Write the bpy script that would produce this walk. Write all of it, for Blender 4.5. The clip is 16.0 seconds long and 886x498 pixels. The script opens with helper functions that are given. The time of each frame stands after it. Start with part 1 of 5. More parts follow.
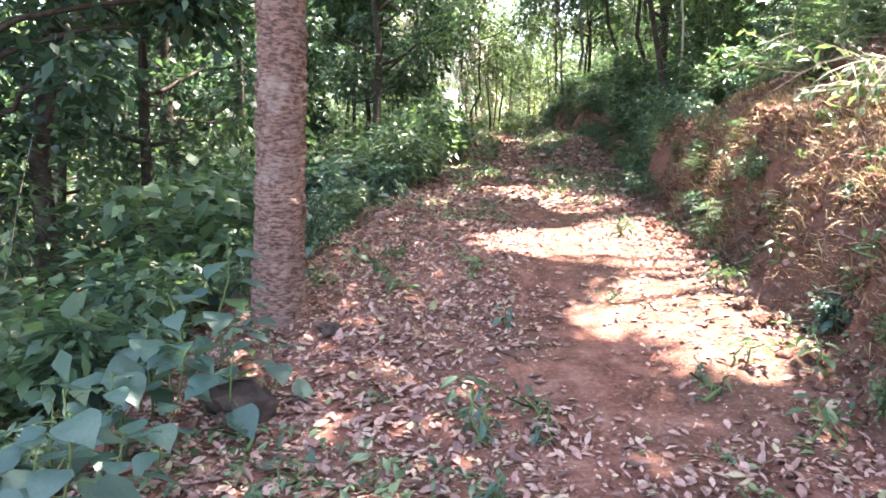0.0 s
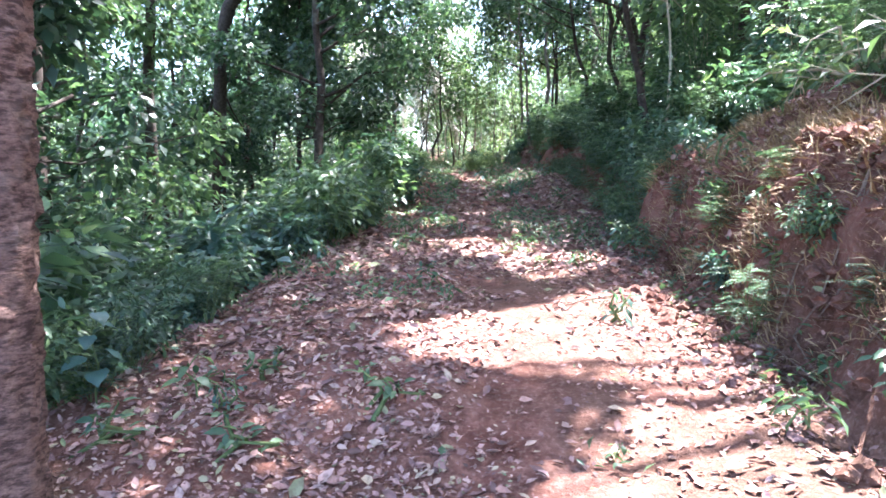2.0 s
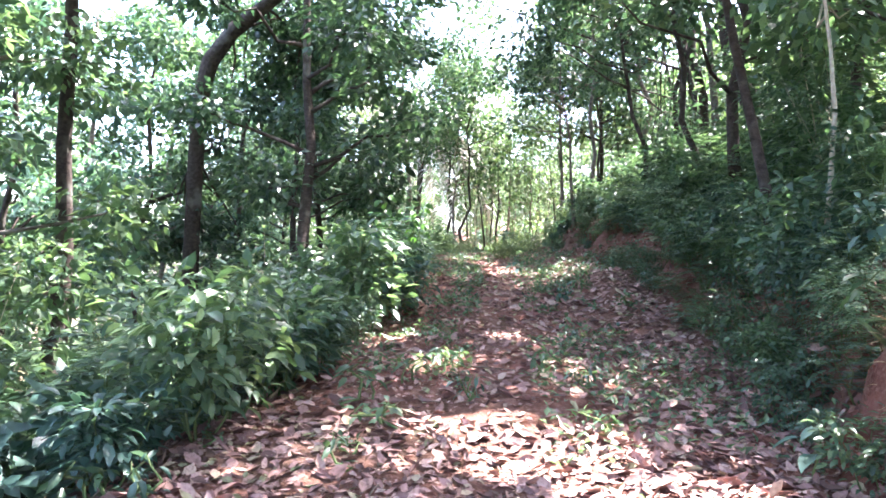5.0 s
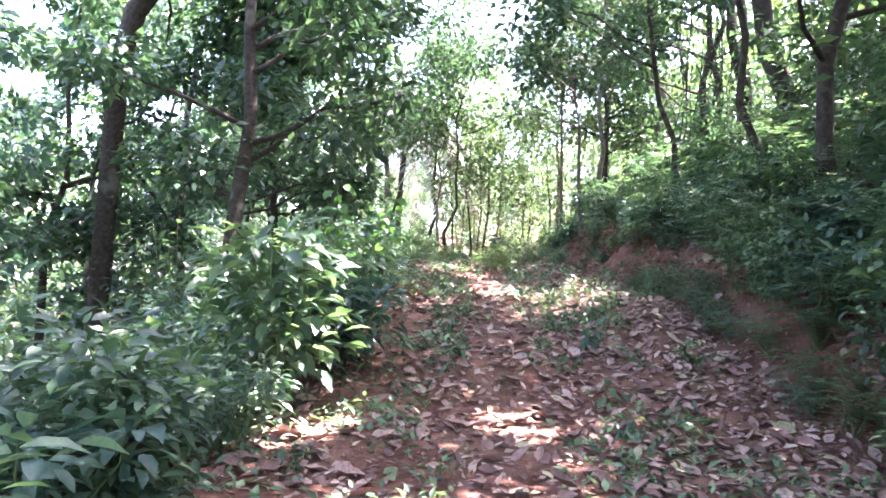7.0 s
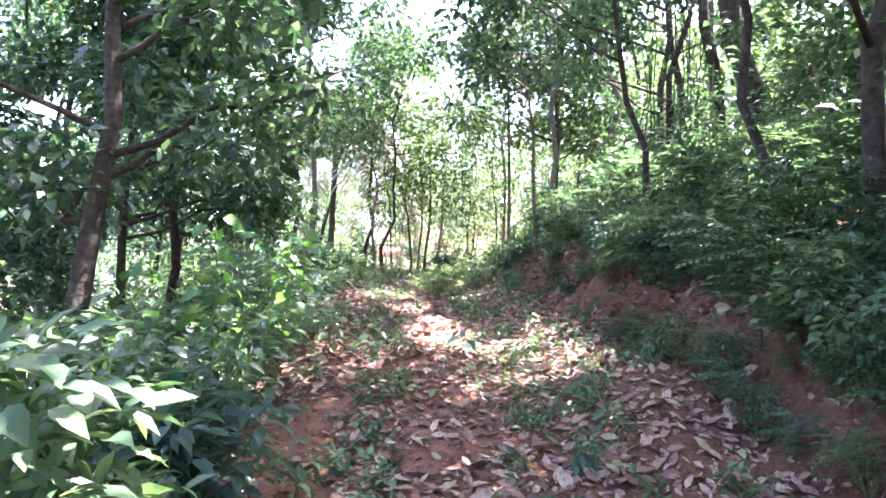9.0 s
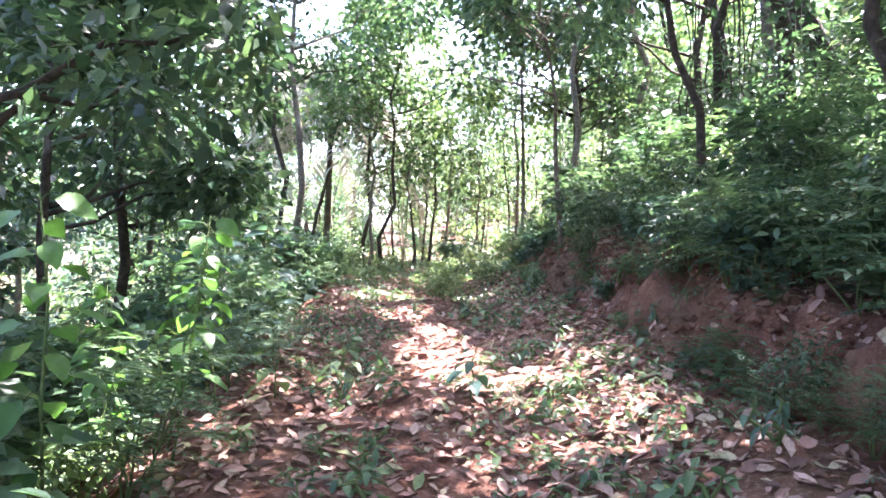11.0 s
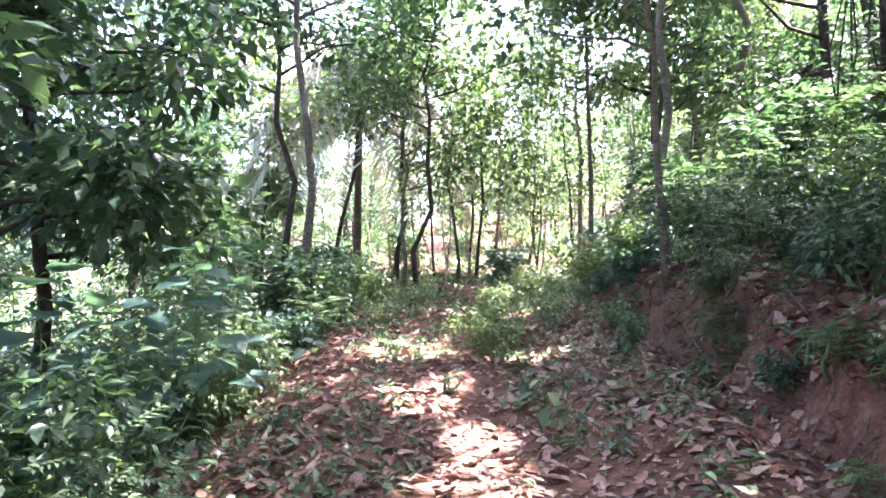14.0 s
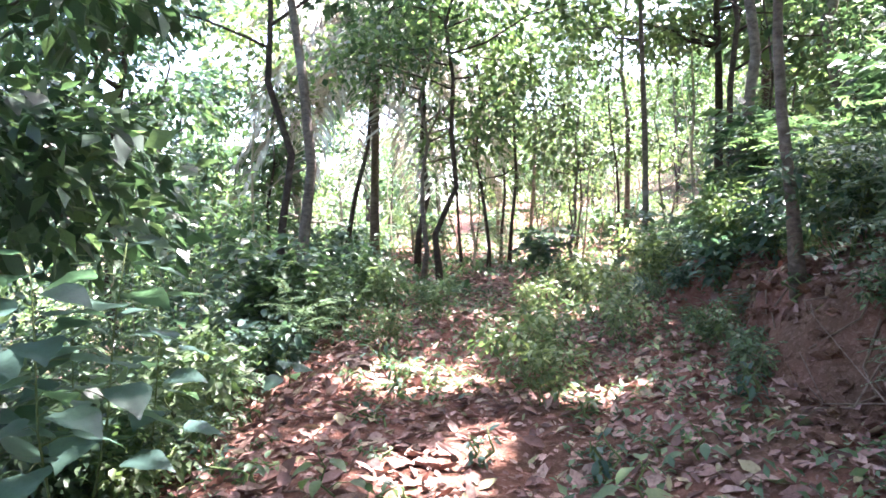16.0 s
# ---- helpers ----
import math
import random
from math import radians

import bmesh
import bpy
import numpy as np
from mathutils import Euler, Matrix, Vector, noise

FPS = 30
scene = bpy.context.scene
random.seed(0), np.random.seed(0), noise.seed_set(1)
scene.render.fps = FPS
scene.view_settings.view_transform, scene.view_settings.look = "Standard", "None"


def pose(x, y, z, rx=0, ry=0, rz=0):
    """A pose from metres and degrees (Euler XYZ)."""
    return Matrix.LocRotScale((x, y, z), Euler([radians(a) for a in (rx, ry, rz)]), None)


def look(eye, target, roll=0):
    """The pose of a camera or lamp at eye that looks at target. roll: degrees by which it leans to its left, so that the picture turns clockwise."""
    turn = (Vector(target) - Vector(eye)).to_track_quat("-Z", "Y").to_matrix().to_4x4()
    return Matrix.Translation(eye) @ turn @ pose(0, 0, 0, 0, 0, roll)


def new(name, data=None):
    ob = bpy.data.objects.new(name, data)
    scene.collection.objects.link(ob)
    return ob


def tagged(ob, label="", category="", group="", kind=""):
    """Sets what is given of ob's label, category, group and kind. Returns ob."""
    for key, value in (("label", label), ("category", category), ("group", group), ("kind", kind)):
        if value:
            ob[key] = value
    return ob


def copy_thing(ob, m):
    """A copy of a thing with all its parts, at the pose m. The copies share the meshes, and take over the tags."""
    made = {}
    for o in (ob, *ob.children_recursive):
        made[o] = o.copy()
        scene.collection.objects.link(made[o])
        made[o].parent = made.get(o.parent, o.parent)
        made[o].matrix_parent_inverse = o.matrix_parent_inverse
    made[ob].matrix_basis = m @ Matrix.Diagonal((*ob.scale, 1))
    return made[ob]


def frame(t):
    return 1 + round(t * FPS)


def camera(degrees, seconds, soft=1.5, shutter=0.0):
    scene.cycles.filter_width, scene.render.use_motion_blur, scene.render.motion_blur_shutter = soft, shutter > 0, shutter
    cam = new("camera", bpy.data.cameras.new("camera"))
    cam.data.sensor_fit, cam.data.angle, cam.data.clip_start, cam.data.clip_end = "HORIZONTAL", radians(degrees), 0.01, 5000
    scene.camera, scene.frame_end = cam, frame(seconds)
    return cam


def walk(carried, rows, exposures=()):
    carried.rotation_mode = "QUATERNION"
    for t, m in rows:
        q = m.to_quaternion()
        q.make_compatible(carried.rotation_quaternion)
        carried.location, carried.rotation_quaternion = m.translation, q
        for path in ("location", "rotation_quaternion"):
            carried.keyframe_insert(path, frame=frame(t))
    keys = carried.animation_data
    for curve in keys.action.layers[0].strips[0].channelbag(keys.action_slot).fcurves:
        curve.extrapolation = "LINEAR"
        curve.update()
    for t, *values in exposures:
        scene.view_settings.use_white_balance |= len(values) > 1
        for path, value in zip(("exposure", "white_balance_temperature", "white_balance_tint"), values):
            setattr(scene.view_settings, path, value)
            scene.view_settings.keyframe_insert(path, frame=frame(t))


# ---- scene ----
cam = camera(63.1, 16.0, soft=1.7)
EXPOSURE = 3.5
PATH = [
    (0, (0.272, -0.184, 1.423), (0.155, 1.796, 1.162), 1.3),
    (0.5, (0.412, 0.284, 1.411), (0.367, 2.265, 1.144), 0.6),
    (1, (0.423, 0.786, 1.409), (0.429, 2.77, 1.163), 0.6),
    (1.5, (0.441, 1.35, 1.446), (0.416, 3.338, 1.226), 0.4),
    (2, (0.513, 1.94, 1.499), (0.472, 3.934, 1.343), 0.4),
    (2.1, (0.486, 2.088, 1.536), (0.439, 4.082, 1.398), 0.1),
    (2.5, (0.556, 2.541, 1.577), (0.47, 4.539, 1.515), -0.2),
    (3, (0.619, 3.106, 1.622), (0.489, 5.1, 1.685), -0.6),
    (3.5, (0.653, 3.776, 1.73), (0.558, 5.771, 1.831), -0.7),
    (4, (0.61, 4.287, 1.762), (0.457, 6.277, 1.879), -0.4),
    (4.2, (0.62, 4.481, 1.772), (0.432, 6.469, 1.871), 0.0),
    (6.3, (0.655, 7.512, 1.95), (0.617, 9.511, 1.996), 2.7),
    (6.5, (0.588, 7.74, 1.985), (0.502, 9.737, 2.054), 3.2),
    (7, (0.542, 8.379, 2.023), (0.445, 10.376, 2.084), 2.9),
    (7.5, (0.564, 8.958, 2.174), (0.517, 10.956, 2.235), 1.5),
    (8, (0.534, 9.531, 2.271), (0.556, 11.529, 2.356), 1.7),
    (8.5, (0.616, 10.018, 2.396), (0.7, 12.014, 2.474), 1.1),
    (9, (0.558, 10.38, 2.469), (0.621, 12.378, 2.54), 2.0),
    (9.2, (0.567, 10.608, 2.5), (0.624, 12.606, 2.575), 2.7),
    (11.3, (0.73, 12.802, 2.628), (0.754, 14.802, 2.638), 1.0),
    (11.5, (0.737, 13.026, 2.663), (0.741, 15.026, 2.65), 1.2),
    (12, (0.724, 13.523, 2.766), (0.698, 15.523, 2.728), 2.0),
    (12.5, (0.763, 14.109, 2.805), (0.705, 16.108, 2.755), 1.3),
    (13, (0.73, 14.633, 2.862), (0.65, 16.631, 2.809), 0.8),
    (13.5, (0.746, 15.014, 2.974), (0.615, 17.009, 2.961), 0.3),
    (14, (0.811, 15.606, 3.017), (0.703, 17.603, 3.034), 0.3),
    (14.5, (0.784, 16.175, 3.027), (0.663, 18.171, 3.049), 0.7),
    (15, (0.833, 16.668, 3.063), (0.691, 18.663, 3.051), 0.0),
    (15.5, (0.801, 17.159, 3.097), (0.648, 19.153, 3.063), -0.4),
    (16, (0.735, 17.621, 3.103), (0.545, 19.611, 3.061), -0.3),
]
walk(cam, [(t, look(e, g, r)) for t, e, g, r in PATH], exposures=[(0, EXPOSURE + 0.05, 6800, 20), (2.5, EXPOSURE - 0.1, 5500, 21), (4, EXPOSURE + 0.1, 5800, 22), (7, EXPOSURE + 0.62, 6050, 27), (9, EXPOSURE + 0.6, 6000, 27), (11.5, EXPOSURE + 0.45, 6050, 27), (16, EXPOSURE + 0.35, 6100, 28)])

# ---- light ----
SUN = Vector((0.30, 0.30, 0.905)).normalized()
world = bpy.data.worlds.new("sky")
scene.world = world
world.use_nodes = True
wn = world.node_tree
sky = wn.nodes.new("ShaderNodeTexSky")
sky.sky_type, sky.sun_disc = "NISHITA", False
sky.sun_elevation = math.asin(SUN.z)
sky.sun_rotation = math.atan2(SUN.x, SUN.y)
sky.air_density, sky.dust_density, sky.ozone_density = 1.0, 3.0, 0.6
wn.links.new(sky.outputs[0], wn.nodes["Background"].inputs[0])
wn.nodes["Background"].inputs[1].default_value = 0.15
sun = new("sun", bpy.data.lights.new("sun", "SUN"))
sun.data.energy, sun.data.angle, sun.data.color = 5.0, radians(0.53), (1.0, 0.95, 0.86)
sun.matrix_world = look((0, 0, 30), Vector((0, 0, 30)) - SUN)


# ---- materials ----
class Nodes:
    """A short way to write node materials."""

    def __init__(self, name, rough=0.8, spec=0.3):
        self.mat = bpy.data.materials.new(name)
        self.mat.use_nodes = True
        self.tree = self.mat.node_tree
        self.bsdf = self.tree.nodes["Principled BSDF"]
        self.bsdf.inputs["Roughness"].default_value = rough
        self.bsdf.inputs["Specular IOR Level"].default_value = spec
        self.coord = self.node("ShaderNodeTexCoord").outputs["Object"]

    def node(self, kind, **values):
        n = self.tree.nodes.new(kind)
        for key, value in values.items():
            n.inputs[key].default_value = value
        return n

    def link(self, a, b):
        self.tree.links.new(a, b)

    def noise(self, scale, detail=4.0, rough=0.6, stretch=None):
        n = self.node("ShaderNodeTexNoise", Scale=scale, Detail=detail, Roughness=rough)
        vec = self.coord
        if stretch:
            m = self.node("ShaderNodeMapping", Scale=stretch)
            self.link(vec, m.inputs[0])
            vec = m.outputs[0]
        self.link(vec, n.inputs["Vector"])
        return n.outputs[0]

    def ramp(self, fac, *stops):
        r = self.node("ShaderNodeValToRGB")
        while len(r.color_ramp.elements) < len(stops):
            r.color_ramp.elements.new(0.5)
        for e, (at, c) in zip(r.color_ramp.elements, stops):
            e.position, e.color = at, (*c, 1)
        self.link(fac, r.inputs[0])
        return r.outputs[0]

    def mix(self, fac, a, b, blend="MIX"):
        m = self.tree.nodes.new("ShaderNodeMix")
        m.data_type, m.blend_type = "RGBA", blend
        for socket, value in ((m.inputs[0], fac), (m.inputs[6], a), (m.inputs[7], b)):
            if isinstance(value, (int, float)):
                socket.default_value = value
            elif isinstance(value, tuple):
                socket.default_value = (*value, 1)
            else:
                self.link(value, socket)
        return m.outputs[2]

    def bump(self, height, strength, distance, below=None):
        b = self.node("ShaderNodeBump", Strength=strength, Distance=distance)
        self.link(height, b.inputs["Height"])
        if below:
            self.link(below, b.inputs["Normal"])
        return b.outputs[0]

    def finish(self, colour, normal=None):
        self.link(colour, self.bsdf.inputs["Base Color"])
        if normal:
            self.link(normal, self.bsdf.inputs["Normal"])
        return self.mat


def leaf_material(name, dark, mid, light, rough=0.42, through_light=0.40, spec=0.5):
    n = Nodes(name, rough, spec)
    geo = n.node("ShaderNodeNewGeometry")
    colour = n.ramp(geo.outputs["Random Per Island"], (0.0, dark), (0.55, mid), (0.93, light), (1.0, tuple(1.3 * c for c in light)))
    info = n.node("ShaderNodeObjectInfo")
    tint = n.ramp(info.outputs["Random"], (0.0, (0.75, 0.8, 0.8)), (1.0, (1.15, 1.1, 0.95)))
    colour = n.mix(1.0, colour, tint, "MULTIPLY")
    colour = n.mix(n.ramp(n.noise(60, 2), (0.45, (0, 0, 0)), (0.75, (0.5, 0.5, 0.5))), colour, tuple(0.6 * c for c in mid))
    n.finish(colour, n.bump(n.noise(90, 2), 0.25, 0.004))
    trans = n.node("ShaderNodeBsdfTranslucent")
    n.link(n.mix(1.0, colour, (1.2, 1.3, 0.75), "MULTIPLY"), trans.inputs[0])
    both = n.node("ShaderNodeMixShader", Fac=through_light)
    n.link(n.bsdf.outputs[0], both.inputs[1])
    n.link(trans.outputs[0], both.inputs[2])
    n.link(both.outputs[0], n.tree.nodes["Material Output"].inputs[0])
    return n.mat


def bark_material(name, dark, light, lichen, ring=1.0, scale=1.0, sharp=(0.3, 0.62)):
    n = Nodes(name, 0.9, 0.2)
    plates = n.noise(14 * scale, 5, 0.65, (1.0, 1.0, 3.2 * ring))
    fine = n.noise(70 * scale, 4, 0.7, (1, 1, 2.0))
    patches = n.noise(2.3, 3, 0.6)
    colour = n.ramp(plates, (sharp[0], dark), (sharp[1], light))
    colour = n.mix(n.ramp(fine, (0.35, (0, 0, 0)), (0.7, (0.5, 0.5, 0.5))), colour, tuple(0.5 * c for c in dark))
    colour = n.mix(n.ramp(patches, (0.55, (0, 0, 0)), (0.68, (0.6, 0.6, 0.6))), colour, lichen)
    return n.finish(colour, n.bump(fine, 0.5, 0.006, n.bump(plates, 0.9, 0.02)))


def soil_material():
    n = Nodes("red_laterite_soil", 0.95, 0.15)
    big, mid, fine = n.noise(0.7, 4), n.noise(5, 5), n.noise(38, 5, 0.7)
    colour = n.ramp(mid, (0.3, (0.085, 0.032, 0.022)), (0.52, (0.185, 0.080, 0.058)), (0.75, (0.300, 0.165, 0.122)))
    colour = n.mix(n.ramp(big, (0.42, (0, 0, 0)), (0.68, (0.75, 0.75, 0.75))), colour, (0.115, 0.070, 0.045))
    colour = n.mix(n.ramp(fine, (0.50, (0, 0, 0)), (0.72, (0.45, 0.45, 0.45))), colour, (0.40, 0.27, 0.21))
    # away from the trail the soil is covered by humus and low growth
    axes = n.node("ShaderNodeSeparateXYZ")
    n.link(n.coord, axes.inputs[0])
    off = n.node("ShaderNodeMath")
    off.operation = "SUBTRACT"
    n.link(axes.outputs[0], off.inputs[0])
    off.inputs[1].default_value = 0.6
    far = n.node("ShaderNodeMath")
    far.operation = "ABSOLUTE"
    n.link(off.outputs[0], far.inputs[0])
    reach = n.node("ShaderNodeMapRange")
    for socket, value in ((1, 2.8), (2, 5.5)):
        reach.inputs[socket].default_value = value
    n.link(far.outputs[0], reach.inputs[0])
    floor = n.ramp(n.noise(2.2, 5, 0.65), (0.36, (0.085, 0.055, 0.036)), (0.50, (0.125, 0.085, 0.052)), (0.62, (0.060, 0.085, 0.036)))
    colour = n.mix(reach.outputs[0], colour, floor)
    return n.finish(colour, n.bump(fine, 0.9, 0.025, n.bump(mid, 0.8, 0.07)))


def litter_material(name, *stops, rough=0.7):
    n = Nodes(name, rough, 0.3)
    geo = n.node("ShaderNodeNewGeometry")
    colour = n.ramp(geo.outputs["Random Per Island"], *stops)
    colour = n.mix(n.ramp(n.noise(45, 3), (0.45, (0, 0, 0)), (0.7, (0.6, 0.6, 0.6))), colour, (0.10, 0.055, 0.035))
    n.finish(colour, n.bump(n.noise(60, 3), 0.4, 0.006))
    return n.mat


def plain_material(name, a, b, scale, rough=0.85):
    n = Nodes(name, rough, 0.25)
    v = n.noise(scale, 5, 0.65)
    return n.finish(n.ramp(v, (0.3, a), (0.7, b)), n.bump(v, 0.5, 0.01))


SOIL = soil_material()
LITTER = litter_material("dry_leaf", (0.0, (0.105, 0.058, 0.048)), (0.3, (0.27, 0.150, 0.128)), (0.62, (0.38, 0.225, 0.185)), (0.86, (0.46, 0.315, 0.26)), (0.94, (0.43, 0.34, 0.21)), (1.0, (0.16, 0.20, 0.09)))
STRAW = litter_material("dry_grass", (0.0, (0.20, 0.12, 0.06)), (0.5, (0.38, 0.26, 0.13)), (1.0, (0.55, 0.43, 0.24)))
# pale fronds, whitened further to stand in for the sun on them
PALE = litter_material("pale_palm_frond", (0.0, (0.50, 0.48, 0.43)), (0.5, (0.66, 0.63, 0.57)), (1.0, (0.80, 0.77, 0.71)))
LEAF_DARK = leaf_material("leaf_dark", (0.030, 0.067, 0.048), (0.064, 0.121, 0.077), (0.124, 0.196, 0.120), 0.36)
LEAF_MID = leaf_material("leaf_mid", (0.046, 0.095, 0.061), (0.094, 0.163, 0.093), (0.172, 0.251, 0.144), 0.38)
LEAF_BLUE = leaf_material("leaf_blue_green", (0.039, 0.090, 0.077), (0.074, 0.145, 0.123), (0.127, 0.206, 0.174), 0.38)
LEAF_LIME = leaf_material("leaf_lime", (0.071, 0.125, 0.064), (0.132, 0.201, 0.099), (0.213, 0.278, 0.147), 0.42, 0.40)
LEAF_BRIGHT = leaf_material("leaf_bright", (0.045, 0.120, 0.030), (0.078, 0.185, 0.048), (0.120, 0.240, 0.070), 0.42, 0.45)
LEAF_FERN = leaf_material("leaf_feathery", (0.053, 0.112, 0.072), (0.103, 0.178, 0.107), (0.172, 0.251, 0.147), 0.40, 0.38)
BARK_RED = bark_material("bark_ringed_reddish", (0.095, 0.055, 0.044), (0.335, 0.205, 0.160), (0.40, 0.32, 0.27), 1.0, 1.5, (0.40, 0.58))
BARK_DARK = bark_material("bark_dark", (0.028, 0.021, 0.018), (0.095, 0.072, 0.058), (0.19, 0.18, 0.15), 0.35)
BARK_GREY = bark_material("bark_grey", (0.085, 0.068, 0.055), (0.24, 0.20, 0.165), (0.38, 0.36, 0.31), 0.6)
STEM_GREEN = plain_material("stem_green", (0.07, 0.11, 0.04), (0.14, 0.18, 0.07), 30)
STEM_PALE = plain_material("stem_pale", (0.26, 0.22, 0.16), (0.50, 0.44, 0.34), 25)
TWIG = plain_material("twig_brown", (0.10, 0.065, 0.045), (0.26, 0.19, 0.14), 25)
ROCK = plain_material("dark_laterite_rock", (0.030, 0.022, 0.019), (0.085, 0.058, 0.046), 12)


# ---- ground shape ----
def lattice(ix, iy, seed):
    h = (ix * 374761393 + iy * 668265263 + seed * 982451653) & 0x7FFFFFFF
    h = ((h ^ (h >> 13)) * 1274126177) & 0x7FFFFFFF
    return ((h ^ (h >> 16)) & 0xFFFF) / 65535.0


def rough_value(x, y, seed):
    x, y = np.asarray(x, float), np.asarray(y, float)
    ix, iy = np.floor(x).astype(np.int64), np.floor(y).astype(np.int64)
    fx, fy = x - ix, y - iy
    fx, fy = fx * fx * (3 - 2 * fx), fy * fy * (3 - 2 * fy)
    a, b = lattice(ix, iy, seed), lattice(ix + 1, iy, seed)
    c, d = lattice(ix, iy + 1, seed), lattice(ix + 1, iy + 1, seed)
    return (a + (b - a) * fx) * (1 - fy) + (c + (d - c) * fx) * fy - 0.5


def smooth(t):
    t = np.clip(t, 0, 1)
    return t * t * (3 - 2 * t)


def trail_z(y):
    return np.interp(y, [-80, -5, 0, 2.8, 4.5, 6, 9.2, 12.7, 15, 17.9, 20, 21.4, 25.4, 28, 34, 46, 90], [-7, -0.45, 0.03, 0.2, 0.44, 0.7, 0.96, 1.2, 1.52, 1.74, 1.85, 1.96, 2.27, 2.3, 2.45, 3.3, 7])


def left_edge(y):
    return np.interp(y, [-5, 0, 3, 5, 9, 12, 14, 16, 18, 21, 23, 26, 34], [-1.0, -0.95, -0.95, -1.0, -0.72, -0.5, -0.35, -0.35, -0.5, -0.6, -0.8, -0.8, -2.5])


def right_foot(y):
    return np.interp(y, [-5, 0, 3, 5, 7, 8, 10, 12, 14, 16, 18, 19, 20.5, 21.7, 23, 26, 32], [2.2, 2.2, 2.2, 2.2, 2.05, 2.05, 2.35, 2.65, 2.55, 2.45, 2.35, 2.35, 2.42, 2.1, 2.0, 2.2, 4.5])


def bank_height(y):
    return np.interp(y, [-5, 1, 3, 4.7, 6.5, 8, 10, 12, 14, 16, 18, 20, 22, 25, 30], [0.3, 0.4, 0.68, 0.92, 0.98, 0.92, 0.65, 0.42, 0.34, 0.36, 0.5, 0.56, 0.55, 0.4, 0.2])


def height(x, y):
    x, y = np.asarray(x, float), np.asarray(y, float)
    z = trail_z(y)
    wander = 0.35 * rough_value(x * 0.0 + 3, y * 0.9, 5) + 0.2 * rough_value(x * 0.0 + 9, y * 2.7, 6)
    left = np.maximum(0, left_edge(y) + wander - x)
    z = z - np.where(left < 4, 0.55 * left * smooth(left / 0.9 + 0.25), 2.2 + 0.22 * (np.minimum(left, 60) - 4))
    right = x - right_foot(y) - wander * 0.8
    z = z + bank_height(y) * smooth(right / 0.42) + np.clip(right - 0.3, 0, 9) * (0.36 + 0.14 * smooth((12 - y) / 3)) + np.clip(right - 9.3, 0, 30) * 0.22
    z = z + 0.24 * smooth((x - 1.1) / 1.1) * smooth((y - 12.5) / 3) * smooth((27 - y) / 3)
    off = smooth(np.maximum(left, right) / 0.6)
    z = z + 0.10 * rough_value(x * 1.1, y * 1.1, 1) + (0.05 + 0.14 * off) * rough_value(x * 2.7, y * 2.7, 2)
    cut = smooth(1 - np.abs(right - 0.22) / 0.42) * (y < 30)
    z = z + cut * (0.38 * rough_value(x * 2.6 + 7, y * 3.1, 51) + 0.24 * rough_value(x * 6.5, y * 7.5, 52) + 0.10 * rough_value(x * 13, y * 13, 53))
    z = z + (0.03 + 0.06 * off) * rough_value(x * 7, y * 7, 3) + 0.018 * rough_value(x * 17, y * 17, 4)
    return z


def slope_up(x, y):
    e = 0.15
    return Vector((float(height(x - e, y) - height(x + e, y)), float(height(x, y - e) - height(x, y + e)), 2 * e)).normalized()


# ---- mesh helpers ----
def raw_mesh(name, verts, loops, sizes, material, soft=True):
    me = bpy.data.meshes.new(name)
    verts, loops, sizes = np.asarray(verts, np.float32), np.asarray(loops, np.int32), np.asarray(sizes, np.int32)
    me.vertices.add(len(verts))
    me.vertices.foreach_set("co", verts.ravel())
    me.loops.add(len(loops))
    me.loops.foreach_set("vertex_index", loops)
    me.polygons.add(len(sizes))
    me.polygons.foreach_set("loop_start", np.concatenate(([0], np.cumsum(sizes)[:-1])).astype(np.int32))
    me.polygons.foreach_set("use_smooth", np.full(len(sizes), soft))
    me.update(calc_edges=True)
    me.materials.append(material)
    return me


class Shape:
    """Gathers vertices and faces for one mesh."""

    def __init__(self):
        self.verts, self.loops, self.sizes, self.count = [], [], [], 0

    def add(self, verts, faces):
        self.verts.append(np.asarray(verts, float).reshape(-1, 3))
        for f in faces:
            self.loops.extend(i + self.count for i in f)
            self.sizes.append(len(f))
        self.count += len(self.verts[-1])

    def tube(self, points, radii, sides=7, lumps=0.0, seed=0):
        pts = [Vector(p) for p in points]
        rnd, rings, side = random.Random(seed), [], None
        for i, p in enumerate(pts):
            ahead = (pts[min(i + 1, len(pts) - 1)] - pts[max(i - 1, 0)]).normalized()
            side = (side - ahead * side.dot(ahead)).normalized() if side else ahead.orthogonal().normalized()
            up = ahead.cross(side)
            for k in range(sides):
                a = 2 * math.pi * k / sides
                r = radii[i] * (1 + lumps * rnd.uniform(-1, 1))
                rings.append(p + (side * math.cos(a) + up * math.sin(a)) * r)
        n = len(pts)
        faces = [(i * sides + k, i * sides + (k + 1) % sides, (i + 1) * sides + (k + 1) % sides, (i + 1) * sides + k) for i in range(n - 1) for k in range(sides)]
        faces.append(tuple(range(sides - 1, -1, -1)))
        faces.append(tuple((n - 1) * sides + k for k in range(sides)))
        self.add(rings, faces)

    def mesh(self, name, material, soft=True):
        return raw_mesh(name, np.concatenate(self.verts), self.loops, self.sizes, material, soft)


def part(name, mesh, parent, label=""):
    ob = new(name, mesh)
    ob.parent = parent
    if label:
        ob["label"] = label
    return ob


def thing(name, at, label, category, group="", kind=""):
    ob = new(name)
    ob.matrix_basis = at
    ob.empty_display_size = 0.1
    return tagged(ob, label, category, group, kind)


